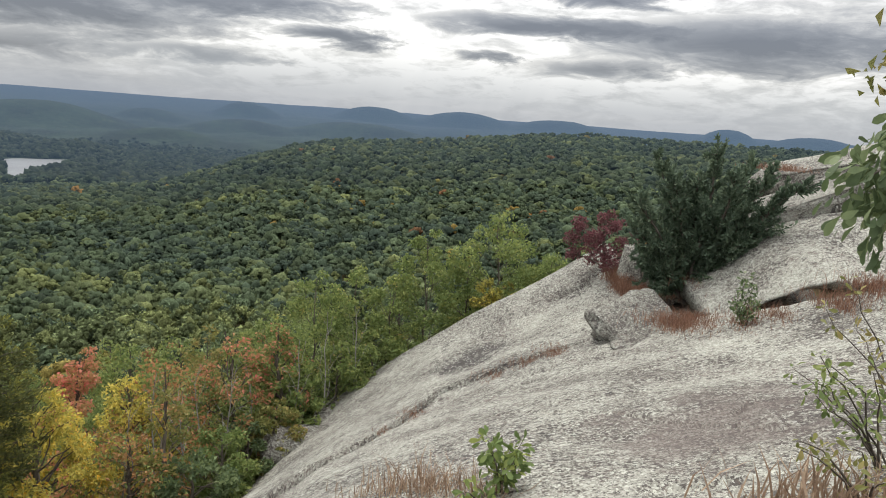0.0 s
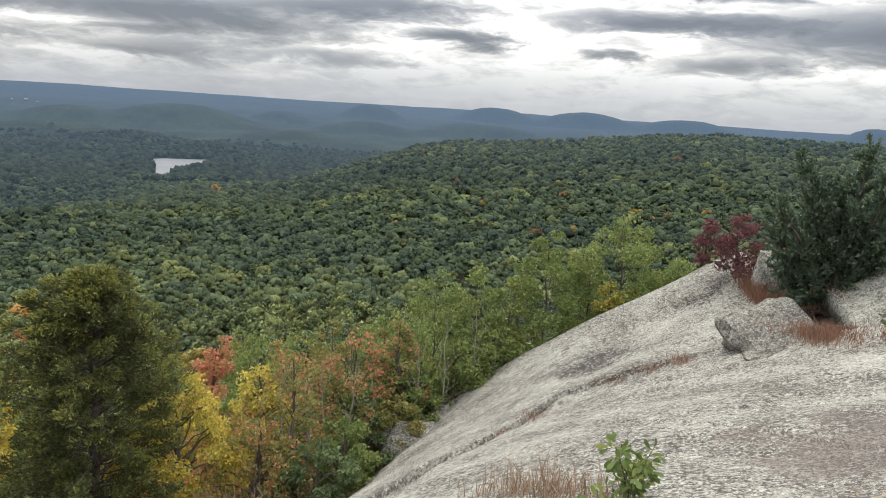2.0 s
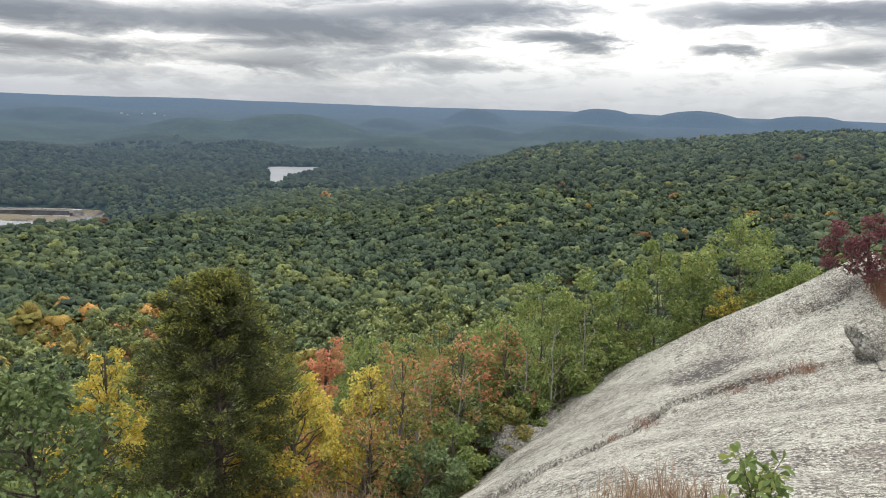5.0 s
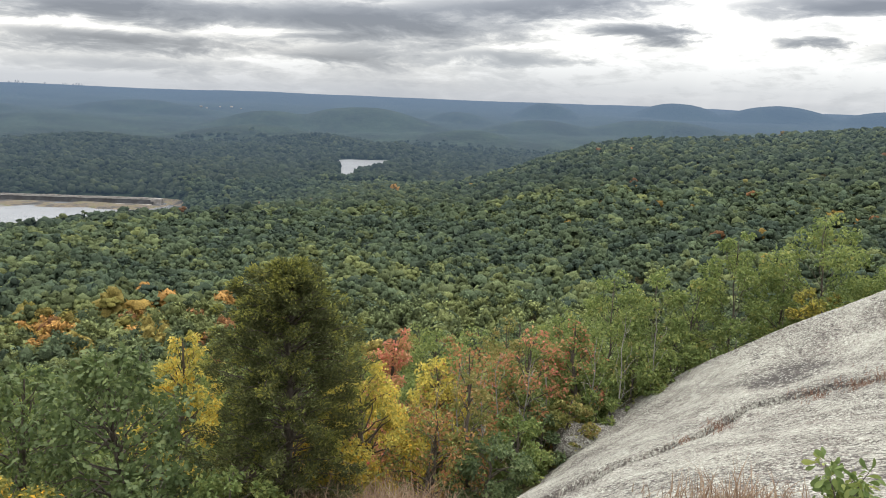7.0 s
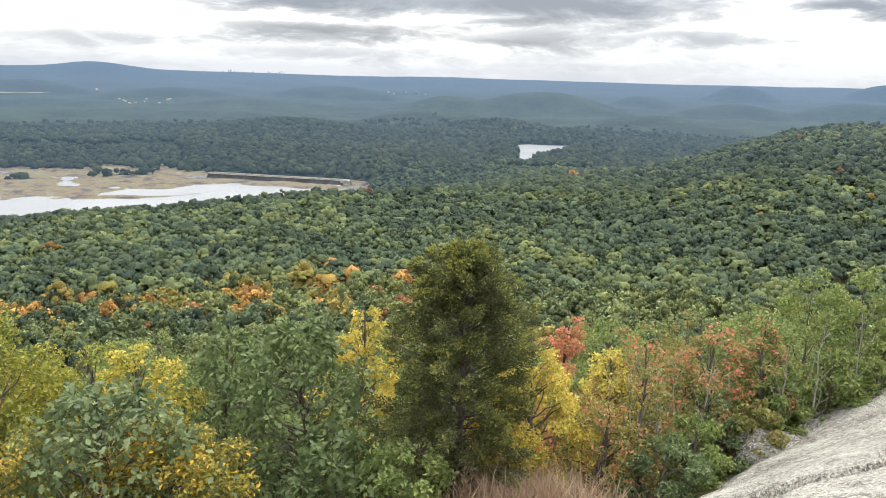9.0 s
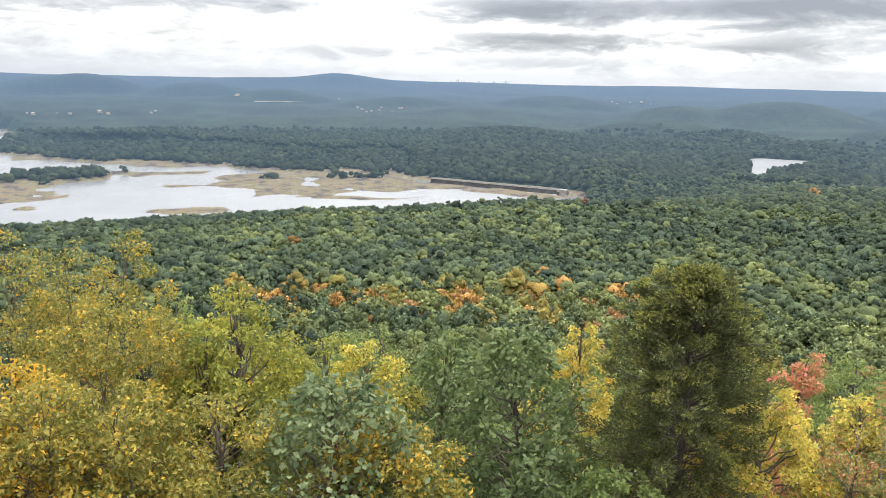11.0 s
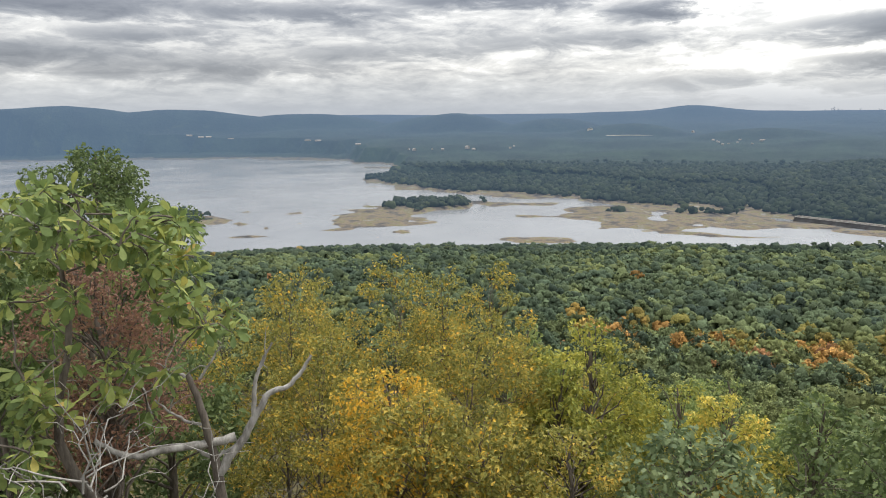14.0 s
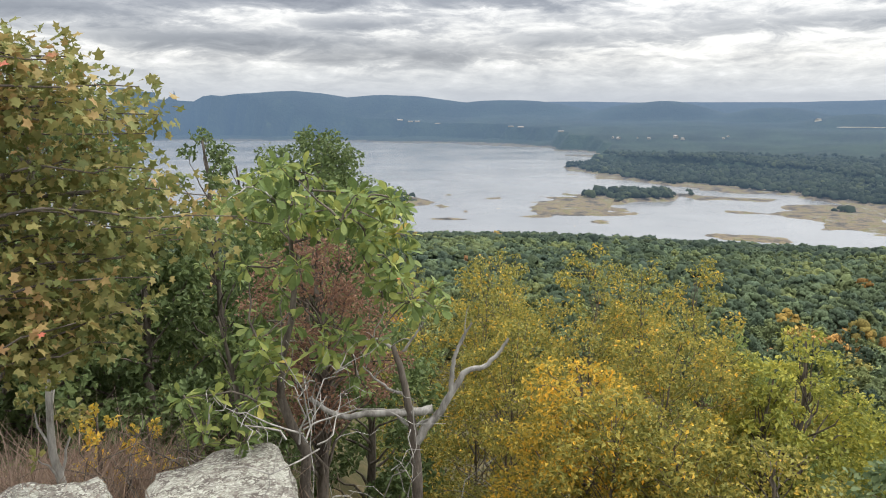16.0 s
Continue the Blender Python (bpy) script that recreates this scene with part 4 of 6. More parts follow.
def upper_slab():
    """The higher plate of granite behind the grassy crevice, with an undercut front edge."""
    u, v = np.linspace(0, 1, 110), np.linspace(0, 1, 70)
    U, V = np.meshgrid(u, v, indexing="ij")
    # front edge and back edge in plan
    fx, fy = 3.35 + 3.3 * U, 9.15 - 2.0 * np.sqrt(U) * 0.85 + 0.1 * np.sin(U * 11)
    bx, by = 3.5 + 4.8 * U, 12.6 - 0.2 * U
    X, Y = fx + (bx - fx) * V, fy + (by - fy) * V
    front = -2.3 + 0.62 * smooth(0.0, 0.35, U) + 0.36 * U
    back = -2.0 + 2.0 * U ** 0.9
    Z = front + (back - front) * (V ** 0.8) + 0.2 * np.sin(np.pi * V) * smooth(0.0, 0.3, U) + fbm(X / 1.1, Y / 1.1, 3, 31) * 0.07 + fbm(X / 0.22, Y / 0.22, 3, 35) * 0.016
    Z = Z - 0.9 * smooth(0.94, 1.0, V)
    n, m = X.shape
    top = np.stack([X, Y, Z], -1).reshape(-1, 3)
    low = np.stack([X, Y + 0.42 * (1 - V), Z - 0.17 - 0.05 * V], -1).reshape(-1, 3)
    idx = np.arange(n * m).reshape(n, m)
    q = np.stack([idx[:-1, :-1], idx[1:, :-1], idx[1:, 1:], idx[:-1, 1:]], -1).reshape(-1, 4)
    rim = np.concatenate([idx[:, 0], idx[-1, 1:], idx[::-1, -1][1:], idx[0, ::-1][1:-1]])
    nx = np.roll(rim, -1)
    k = n * m
    ob = raw("rock_ledge", np.concatenate([top, low]), [q, q[:, ::-1] + k, np.stack([rim, rim + k, nx + k, nx], -1)], ROCK, smooth=True)
    tagged(ob, "higher tilted granite plate with lichen and an undercut edge", "rock")


upper_slab()
boulder("rock_plate", (5.15, 11.0, -0.92), (1.9, 1.2, 0.34), "flat granite plate with a dark undercut front lying on the ledge", ROCK_BROWN, -6, 5, (2, -24), 0.4, 0.13, 0.2)
boulder("rock_plate", (7.2, 12.9, -0.32), (3.4, 1.6, 0.6), "higher granite plate behind the ledge", ROCK, -8, 15, (4, -15), 0.4, 0.13, 0.25)
boulder("boulder", (4.35, 11.2, -1.42), (0.95, 0.7, 0.34), "dark granite block wedged on the ledge", ROCK_BROWN, 12, 6, (0, -24), 0.35, 0.14, 0.3)
boulder("boulder", (3.42, 11.75, -2.26), (1.05, 0.8, 1.0), "pale rounded granite knob at the edge of the dome", ROCK, 10, 7)
boulder("boulder", (-1.75, 12.9, -5.75), (0.9, 0.7, 0.5), "flat grey rock below the dome", ROCK, 40, 8)
boulder("boulder", (-2.3, 12.1, -6.0), (1.3, 0.8, 0.8), "pale rock among the shrubs below the dome", ROCK, 10, 9)


# ---- trees ----
def tube(path, radii, sides=6):
    """A tapered tube along a path."""
    path = np.asarray(path, float)
    t = np.gradient(path, axis=0)
    t /= np.linalg.norm(t, axis=1, keepdims=True) + 1e-9
    a = np.cross(t, [0.31, 0.17, 0.05] if abs(t[0][2]) > 0.8 else [0, 0, 1.0])
    a /= np.linalg.norm(a, axis=1, keepdims=True) + 1e-9
    b = np.cross(t, a)
    ang = np.linspace(0, 2 * np.pi, sides, endpoint=False)
    V = path[:, None] + (a[:, None] * np.cos(ang)[None, :, None] + b[:, None] * np.sin(ang)[None, :, None]) * np.asarray(radii)[:, None, None]
    k = len(path)
    idx = np.arange(k * sides).reshape(k, sides)
    nx = np.roll(idx, -1, 1)
    q = np.stack([idx[:-1], nx[:-1], nx[1:], idx[1:]], -1).reshape(-1, 4)
    return V.reshape(-1, 3), q


def joined(pieces):
    V, F, k = [], [], 0
    for v, f in pieces:
        V.append(v)
        F.append(f + k)
        k += len(v)
    return np.concatenate(V), np.concatenate(F)


def bent(rng, a, b, wander=0.12, steps=6):
    a, b = np.asarray(a, float), np.asarray(b, float)
    s = np.linspace(0, 1, steps)[:, None]
    d = np.linalg.norm(b - a)
    off = np.cumsum(rng.normal(0, wander * d / steps, (steps, 3)), 0)
    off = off - s * off[-1]
    return a + (b - a) * s + off + np.sin(np.pi * s) * np.array([0, 0, 0.08 * d])


def leaves(rng, centres, radii, n, size, slim=0.55, flat=0.75, droop=0.3, up=0.4, out=None):
    """Single bent leaves, each four points and two faces, in clumps round the given centres."""
    centres, radii = np.asarray(centres, float), np.asarray(radii, float)
    wgt = radii ** 2
    c = rng.choice(len(centres), n, p=wgt / wgt.sum())
    d = rng.normal(0, 1, (n, 3))
    d /= np.linalg.norm(d, axis=1, keepdims=True)
    p = centres[c] + d * (radii[c] * rng.uniform(0.15, 1.0, n) ** 0.55)[:, None] * [1, 1, flat]
    nrm = d * 0.7 + rng.normal(0, 0.5, (n, 3)) + [0, 0, up]
    nrm /= np.linalg.norm(nrm, axis=1, keepdims=True)
    t = np.cross(nrm, rng.normal(0, 1, (n, 3)))
    t = t + d * 0.6
    if out is not None:
        t = t * 0.6 + out(p)
    t /= np.linalg.norm(t, axis=1, keepdims=True)
    b = np.cross(nrm, t)
    b /= np.linalg.norm(b, axis=1, keepdims=True) + 1e-9
    L = size * rng.uniform(0.6, 1.3, (n, 1))
    mid = p + t * L * 0.45
    V = np.stack([p, mid + b * L * slim * 0.5 + nrm * L * 0.1, p + t * L - nrm * L * droop, mid - b * L * slim * 0.5 + nrm * L * 0.1], 1).reshape(-1, 3)
    k = 4 * np.arange(n)[:, None]
    return V, np.concatenate([k + [0, 1, 2], k + [0, 2, 3]])


def shaped_leaves(rng, centres, radii, n, size, outline, up=0.5, hang=0.0):
    """Leaves with a true outline: a fan of faces round a point of the midrib. outline: (along, across) points of the edge."""
    centres, radii = np.asarray(centres, float), np.asarray(radii, float)
    c = rng.choice(len(centres), n)
    d = rng.normal(0, 1, (n, 3)) + [0, 0, 0.15]
    d /= np.linalg.norm(d, axis=1, keepdims=True)
    p = centres[c] + d * (radii[c] * rng.uniform(0.2, 1.0, n))[:, None]
    t = d + rng.normal(0, 0.35, (n, 3)) - [0, 0, hang]
    t /= np.linalg.norm(t, axis=1, keepdims=True)
    nrm = rng.normal(0, 0.45, (n, 3)) + [0, 0, up] + d * 0.2
    nrm -= t * (nrm * t).sum(1, keepdims=True)
    nrm /= np.linalg.norm(nrm, axis=1, keepdims=True) + 1e-9
    b = np.cross(nrm, t)
    L = size * rng.uniform(0.6, 1.25, (n, 1))
    o = np.array(outline)
    m = len(o)
    pts = [p + t * L * 0.45 - nrm * L * 0.05]
    for al, ac in o:
        pts.append(p + t * L * al + b * L * ac + nrm * L * (0.12 * abs(ac) - 0.28 * al * al))
    V = np.stack(pts, 1).reshape(-1, 3)
    k = (m + 1) * np.arange(n)[:, None]
    return V, np.concatenate([k + [0, 1 + i, 1 + (i + 1) % m] for i in range(m)])


OBOVATE = [(0.0, 0.0), (0.3, 0.09), (0.62, 0.2), (0.85, 0.17), (1.0, 0.0), (0.85, -0.17), (0.62, -0.2), (0.3, -0.09)]
LOBED = [(0.0, 0.0), (0.12, 0.32), (0.38, 0.22), (0.62, 0.46), (0.66, 0.16), (1.0, 0.0), (0.66, -0.16), (0.62, -0.46), (0.38, -0.22), (0.12, -0.32)]


OAKLEAF = [(0.0, 0.0), (0.3, 0.24), (0.44, 0.12), (0.6, 0.32), (1.0, 0.0), (0.6, -0.32), (0.44, -0.12), (0.3, -0.24)]


# where the eye stands at the end of the walk; the trees beside it are laid out from there
LATE = Vector((-0.57, -0.43, 0.07))


def late(az, r, el):
    return LATE + polar(az, r, math.tan(radians(el)) * r)


def crown_radius(shape, u):
    if shape == "column":
        return np.clip(np.sin(np.pi * np.clip(u * 0.86 + 0.12, 0, 1)), 0.1, 1) ** 0.6
    return np.clip(np.sin(np.pi * np.clip(u * 0.8 + 0.16, 0, 1)), 0.12, 1) ** 0.75


def tree(name, label, category, az, r, top, width, kind, n=7000, leaf=0.075, shape="round", clumps=40, bare=0.25, seed=0, base=None, bark=None,
         trunk=None, limbs=7, group="", slim=0.55, sub_mix=None, lean=0.0, tip=None, outline=None, clump=1.0):
    """A tree by its place, the height of its top (degrees above eye level) and crown width in metres."""
    rng = np.random.default_rng(1000 + seed)
    foot = polar(az, r) + (Vector((LATE.x, LATE.y, 0)) if az > 56 and r < 20 else Vector())
    foot.z = float(land(foot.x, foot.y)) - 0.15 if base is None else base
    H = math.tan(radians(top)) * r - foot.z
    ob = thing(name, foot, label, category, group)
    tr = trunk or 0.016 * H + 0.02
    lx = lean * H
    spine = np.array([[lx * s ** 1.5, 0, H * s * 0.95] for s in np.linspace(0, 1, 9)])
    spine[1:, :2] += np.cumsum(rng.normal(0, 0.014 * H, (8, 2)), 0)
    pieces = [tube(spine, tr * np.linspace(1.0, 0.12, 9) ** 0.9)]
    # clump centres through the crown, thicker towards its skin
    u = bare + (1 - bare) * (np.arange(clumps) + rng.uniform(0, 1, clumps)) / clumps
    ang = np.arange(clumps) * 2.39996 + rng.uniform(-0.5, 0.5, clumps)
    uu = (u - bare) / (1 - bare)
    rad = crown_radius(shape, uu) * width * 0.5 * rng.uniform(0.45, 1.0, clumps)
    cx = np.interp(u, np.linspace(0, 0.95, 9), spine[:, 0]) + rad * np.cos(ang)
    cy = np.interp(u, np.linspace(0, 0.95, 9), spine[:, 1]) + rad * np.sin(ang)
    C = np.stack([cx, cy, u * H * 0.97], 1)
    R = clump * width * rng.uniform(0.09, 0.165, clumps) * np.clip(crown_radius(shape, uu) + 0.25, 0.4, 1)
    if tip:
        R = np.full(clumps, tip)
    order = np.argsort(-rad)
    for j, i in enumerate(order):
        h = max(0.1, u[i] - (rng.uniform(0.1, 0.24) if not tip else rng.uniform(0.02, 0.1)))
        a = np.array([np.interp(h, np.linspace(0, 0.95, 9), spine[:, m]) for m in range(3)])
        lim = tube(bent(rng, a, C[i], 0.25), np.linspace(tr * (0.36 if not tip else 0.22) * (1.15 - h), 0.004, 6), 5)
        if j < limbs:
            v, f = lim
            raw("limb", v, [f], bark or BARK, ob, True)
        else:
            pieces.append(lim)
    v, f = joined(pieces)
    raw("trunk", v, [f], bark or BARK, ob, True)
    if outline:
        v, f = shaped_leaves(rng, C, R, n, leaf, outline, hang=0.25)
    else:
        v, f = leaves(rng, C, R, n, leaf, slim)
    raw("crown", v, [f], LEAF[kind], ob, smooth=bool(outline))
    if sub_mix:
        k2, share, lo, hi = sub_mix
        s = [i for i in range(clumps) if lo <= uu[i] <= hi]
        v, f = leaves(rng, C[s], R[s] * 1.05, int(n * share), leaf, slim)
        tagged(raw("crown", v, [f], LEAF[k2], ob), "leaves of another autumn colour")
    return ob


def cedar(name, label, az, r, top, width, base, seed):
    """A red cedar: a dense column of short upswept boughs, each carrying flat sprays, with brighter shoots at the tips."""
    rng = np.random.default_rng(seed)
    foot = polar(az, r, base)
    H = math.tan(radians(top)) * r - base
    ob = thing(name, foot, label, "tree")
    spine = bent(rng, (0, 0, 0), (0.04, 0, H * 0.97), 0.05, 9)
    pieces, C, R, tips, tip_r = [tube(spine, (0.03 + 0.012 * H) * np.linspace(1, 0.12, 9))], [], [], [], []
    m = 320
    for i in range(m):
        u = (i + rng.uniform(0, 1)) / m
        at = np.array([np.interp(u, np.linspace(0, 1, 9), spine[:, k]) for k in range(3)])
        ang = i * 2.39996 + rng.uniform(-0.5, 0.5)
        lobe = 1 + 0.2 * math.sin(3 * ang + 11 * u) + 0.14 * math.sin(5 * ang - 19 * u)
        w = np.interp(1 - u, [0, 0.06, 0.15, 0.25, 0.35, 0.5, 0.7, 0.9, 1], [0.05, 0.2, 0.42, 0.6, 0.75, 0.9, 1.0, 1.0, 0.9]) * width * 0.5 * rng.uniform(0.62, 1.02) * lobe
        end = at + [w * math.cos(ang), w * math.sin(ang), (0.1 + 0.5 * u) * w + 0.02 * H * u]
        path = bent(rng, at, end, 0.18, 5)
        piece = tube(path, np.linspace(0.014, 0.003, 5), 4)
        if i % 11 == 0:
            raw("limb", piece[0], [piece[1]], BARK, ob, True)
        else:
            pieces.append(piece)
        for k, ss in ((1.0, 0.8), (0.86, 1.0), (0.68, 1.0), (0.48, 0.9)):
            C.append(at + (end - at) * k + rng.normal(0, 0.03, 3))
            R.append(ss * (0.068 + 0.045 * w) * rng.uniform(0.7, 1.35))
        tips.append(end + [0.02 * math.cos(ang), 0.02 * math.sin(ang), 0.02])
        tip_r.append(0.095 * rng.uniform(0.6, 1.3))
    v, f = joined(pieces)
    raw("trunk", v, [f], BARK, ob, True)

    def outward(p):
        d = p * [1, 1, 0]
        return d / (np.linalg.norm(d, axis=1, keepdims=True) + 0.05) * 0.7 + [0, 0, 0.45]
    v, f = leaves(rng, np.array(C), np.array(R), 62000, 0.066, 0.34, 0.6, 0.15, 0.5, outward)
    raw("crown", v, [f], LEAF["cedar"], ob)
    v, f = leaves(rng, np.array(tips), np.array(tip_r), 11000, 0.06, 0.34, 0.7, 0.1, 0.6, outward)
    tagged(raw("new_growth", v, [f], LEAF["cedartip"], ob), "yellow green new growth at the tips of the boughs")


def juniper(name, label, az, r, base, seed):
    """A juniper fanned out to fit the camera's view: bare-footed stems that spread to one side, with feathery pointed
    side twigs.
    """
    rng = np.random.default_rng(seed)
    foot = polar(az, r, base)
    ob = thing(name, foot, label, "tree")
    side, back = np.array(polar(az - 90, 1.0)), np.array(polar(az, 1.0))
    V, F, k, twigs_all = [], [], 0, []
    # the tips of the stems, set to fit the view: sideways across it, height
    for sx, h in [(-0.85, 1.0), (-0.8, 1.4), (-0.62, 2.0), (-0.35, 1.7), (-0.05, 1.8), (0.15, 2.2), (0.42, 1.85), (0.66, 2.0), (0.95, 1.95), (1.3, 1.85), (0.95, 1.5), (0.6, 1.35), (0.1, 1.4), (-0.4, 1.25), (-0.68, 0.72), (-0.1, 0.9), (0.35, 0.8), (0.7, 0.95), (-0.3, 0.5), (0.2, 0.45), (-0.5, 0.35)]:
        tip = side * sx + back * rng.uniform(-0.55, 0.45) + [0, 0, h]
        spine = bent(rng, (0, 0, 0), tip, 0.12, 10)
        piece = tube(spine, np.linspace(0.034, 0.005, 10), 5)
        raw("limb", piece[0], [piece[1]], BARK, ob, True)
        L = np.linalg.norm(tip)
        for i in range(40):
            u = 0.16 + 0.84 * (i + rng.uniform(0, 1)) / 40
            at = np.array([np.interp(u, np.linspace(0, 1, 10), spine[:, c]) for c in range(3)])
            d = tip / L + rng.normal(0, 0.62, 3) + [0, 0, 0.12]
            d /= np.linalg.norm(d)
            ln = (0.22 + 0.30 * (1 - u)) * rng.uniform(0.6, 1.3)
            end = at + d * ln + [0, 0, 0.04]
            twigs_all.append((at, end))
    pieces = [tube(np.stack([a, (a + b) / 2 + [0, 0, 0.015], b]), [0.006, 0.004, 0.002], 4) for a, b in twigs_all]
    v, f = joined(pieces)
    raw("twigs", v, [f], BARK, ob, True)
    A, B = np.array([a for a, b in twigs_all]), np.array([b for a, b in twigs_all])
    n = 48000
    c = rng.integers(0, len(A), n)
    t = rng.uniform(0.1, 1.0, n) ** 0.8
    axis = (B - A)[c] / np.linalg.norm((B - A)[c], axis=1, keepdims=True)
    p = A[c] + (B - A)[c] * t[:, None]
    d = axis * 0.9 + rng.normal(0, 0.55, (n, 3))
    d /= np.linalg.norm(d, axis=1, keepdims=True)
    b = np.cross(d, rng.normal(0, 1, (n, 3)))
    b /= np.linalg.norm(b, axis=1, keepdims=True)
    ln = (0.098 * (1.15 - 0.6 * t) * rng.uniform(0.6, 1.3, n))[:, None]
    V = np.stack([p, p + d * ln * 0.5 + b * ln * 0.19, p + d * ln, p + d * ln * 0.5 - b * ln * 0.19], 1).reshape(-1, 3)
    k = 4 * np.arange(n)[:, None]
    raw("crown", V, [np.concatenate([k + [0, 1, 2], k + [0, 2, 3]])], LEAF["juniper"], ob)


cedar("cedar_tree", "dark olive red cedar with a dense conical crown", 36.6, 10.0, -13.0, 2.4, -6.75, 5)
juniper("juniper_tree", "spreading dark green juniper growing from a rock crevice", -18.6, 11.0, -2.45, 8)

BIRCH = "birch with small olive and yellow autumn leaves"
for i, (az, r, top, w, n) in enumerate([(97.5, 14.0, -12.4, 3.0, 9000), (93.5, 13.0, -11.4, 3.0, 10000), (89.5, 14.5, -11.2, 2.8, 9000), (84.8, 13.0, -10.7, 3.0, 11000),
                                        (80.0, 14.0, -11.2, 2.8, 9000), (75.6, 12.5, -11.3, 2.4, 9000), (90.5, 10.5, -15.6, 2.6, 11000), (78.5, 10.0, -15.8, 2.8, 12000),
                                        (73.0, 11.0, -16.4, 2.0, 8000), (83.5, 8.0, -20.5, 2.2, 9000), (76.0, 7.8, -22.0, 2.0, 8000)]):
    tree("birch_tree", BIRCH, "tree", az, r, top + (0.5 if top > -13 else 0), w, "birch", n, 0.07, seed=i, group="birches on the slope", bare=0.05, clumps=70, limbs=4, trunk=0.03, clump=0.82, sub_mix=("gold", 0.06, 0.2, 1))
tree("birch_tree", "young birch with bright yellow green leaves", "tree", 68.6, 10.88, -15.1, 2.42, "bright", 9750, 0.085, seed=301, bare=0.05, clumps=64, limbs=4, clump=0.85)
tree("birch_tree", "young birch with yellow leaves among the oaks", "tree", 62.7, 11.42, -19.1, 2.1, "bright", 7150, 0.075, seed=302, bare=0.05, clumps=64, limbs=4, clump=0.85)
tree("birch_tree", "young birch with clear yellow leaves among the oaks", "tree", 57.5, 10.76, -19.7, 2.17, "yellow", 8450, 0.075, seed=303, bare=0.05, clumps=64, limbs=4, clump=0.85, sub_mix=("bright", 0.6, 0, 1))
tree("oak_tree", "oak with dull blue green lobed leaves", "tree", 61.3, 8.33, -22.9, 2.62, "oak", 4563, 0.1, seed=304, bare=0.05, clumps=90, limbs=5, outline=OAKLEAF, clump=0.9)
tree("oak_tree", "dark green oak behind the birches", "tree", 55.0, 11.71, -18.9, 2.46, "oakdark", 4563, 0.1, seed=305, bare=0.05, clumps=80, limbs=4, outline=OAKLEAF, clump=0.85)
tree("oak_tree", "blue green oak beside the cedar", "tree", 49.4, 10.18, -18.8, 2.59, "oakdark", 6318, 0.1, seed=306, bare=0.03, clumps=110, limbs=6, outline=OAKLEAF, clump=0.85)
tree("maple_tree", "slender tree with pale yellow and orange leaves", "tree", 45.2, 14.16, -17.5, 1.86, "yellow", 6500, 0.085, seed=307, bare=0.05, clumps=64, limbs=4, clump=0.85, sub_mix=("gold", 0.12, 0.4, 1))
tree("birch_tree", "low olive birch with some orange leaves", "tree", 56.6, 8.41, -25.7, 2.21, "birch", 8450, 0.07, seed=308, bare=0.05, clumps=64, limbs=4, clump=0.85, sub_mix=("gold", 0.08, 0.6, 1))
tree("birch_tree", "low olive birch at the foot of the slope", "tree", 69.3, 8.47, -22.7, 2.25, "birch", 8450, 0.065, seed=309, bare=0.05, clumps=64, limbs=4, clump=0.85)
tree("shrub", "leafy green shrub below the cedar", "shrub", 46.9, 8.97, -27.4, 1.82, "oakdark", 2632, 0.096, seed=310, bare=0.03, clumps=30, limbs=3, outline=OAKLEAF)
tree("birch_tree", "sapling with bright yellow green leaves", "tree", 69.6, 10.49, -17.7, 1.4, "bright", 5850, 0.085, seed=311, bare=0.05, clumps=64, limbs=4, clump=0.85)
tree("birch_tree", "young birch with bright golden orange leaves", "tree", 85.9, 8.76, -18.6, 2.52, "gold", 8450, 0.066, seed=312, bare=0.05, clumps=64, limbs=4, clump=0.85, sub_mix=("birch", 0.45, 0, 1))
tree("birch_tree", "young birch with yellow leaves beside the cedar", "tree", 30.2, 10.88, -20.1, 1.98, "yellow", 9750, 0.072, seed=313, bare=0.05, clumps=64, limbs=4, clump=0.85, sub_mix=("gold", 0.25, 0, 0.6))
tree("maple_tree", "red maple in autumn colour rising above the scrub", "tree", 28.0, 19.07, -17.7, 2.52, "red", 5460, 0.12, seed=314, bare=0.1, clumps=30, limbs=3, base=-11.5)
tree("birch_tree", "young birch with clear yellow leaves", "tree", 24.9, 12.05, -20.3, 1.47, "yellow", 5460, 0.075, seed=315, bare=0.05, clumps=64, limbs=4, clump=0.85)
tree("sumac_tree", "small tree with russet and salmon leaves", "tree", 22.1, 12.53, -19.1, 2.28, "salmon", 1690, 0.085, seed=316, bare=0.4, clumps=26, limbs=5, sub_mix=("lime", 0.5, 0, 1))
tree("sumac_tree", "low shrub with russet leaves", "tree", 24.6, 10.55, -23.9, 1.71, "salmon", 1430, 0.075, seed=318, bare=0.1, clumps=26, limbs=4, sub_mix=("lime", 0.6, 0, 1))
tree("maple_tree", "slender tree with yellow green leaves", "tree", 40.8, 16.0, -18.6, 2.0, "lime", 5000, 0.085, seed=71, bare=0.1)
tree("maple_tree", "broad light green tree behind the scrub", "tree", 22.6, 24.0, -17.6, 3.6, "lime", 6500, 0.14, seed=77, base=-14.5)
tree("maple_tree", "broad mid green tree behind the scrub", "tree", 32.5, 24.0, -19.0, 3.2, "lime", 5500, 0.14, seed=78, base=-14.5)
tree("maple_tree", "thin maple with scattered red leaves", "tree", 16.3, 13.0, -17.2, 1.5, "red", 1300, 0.085, seed=80, bare=0.25, clumps=26, sub_mix=("lime", 0.9, 0, 1))
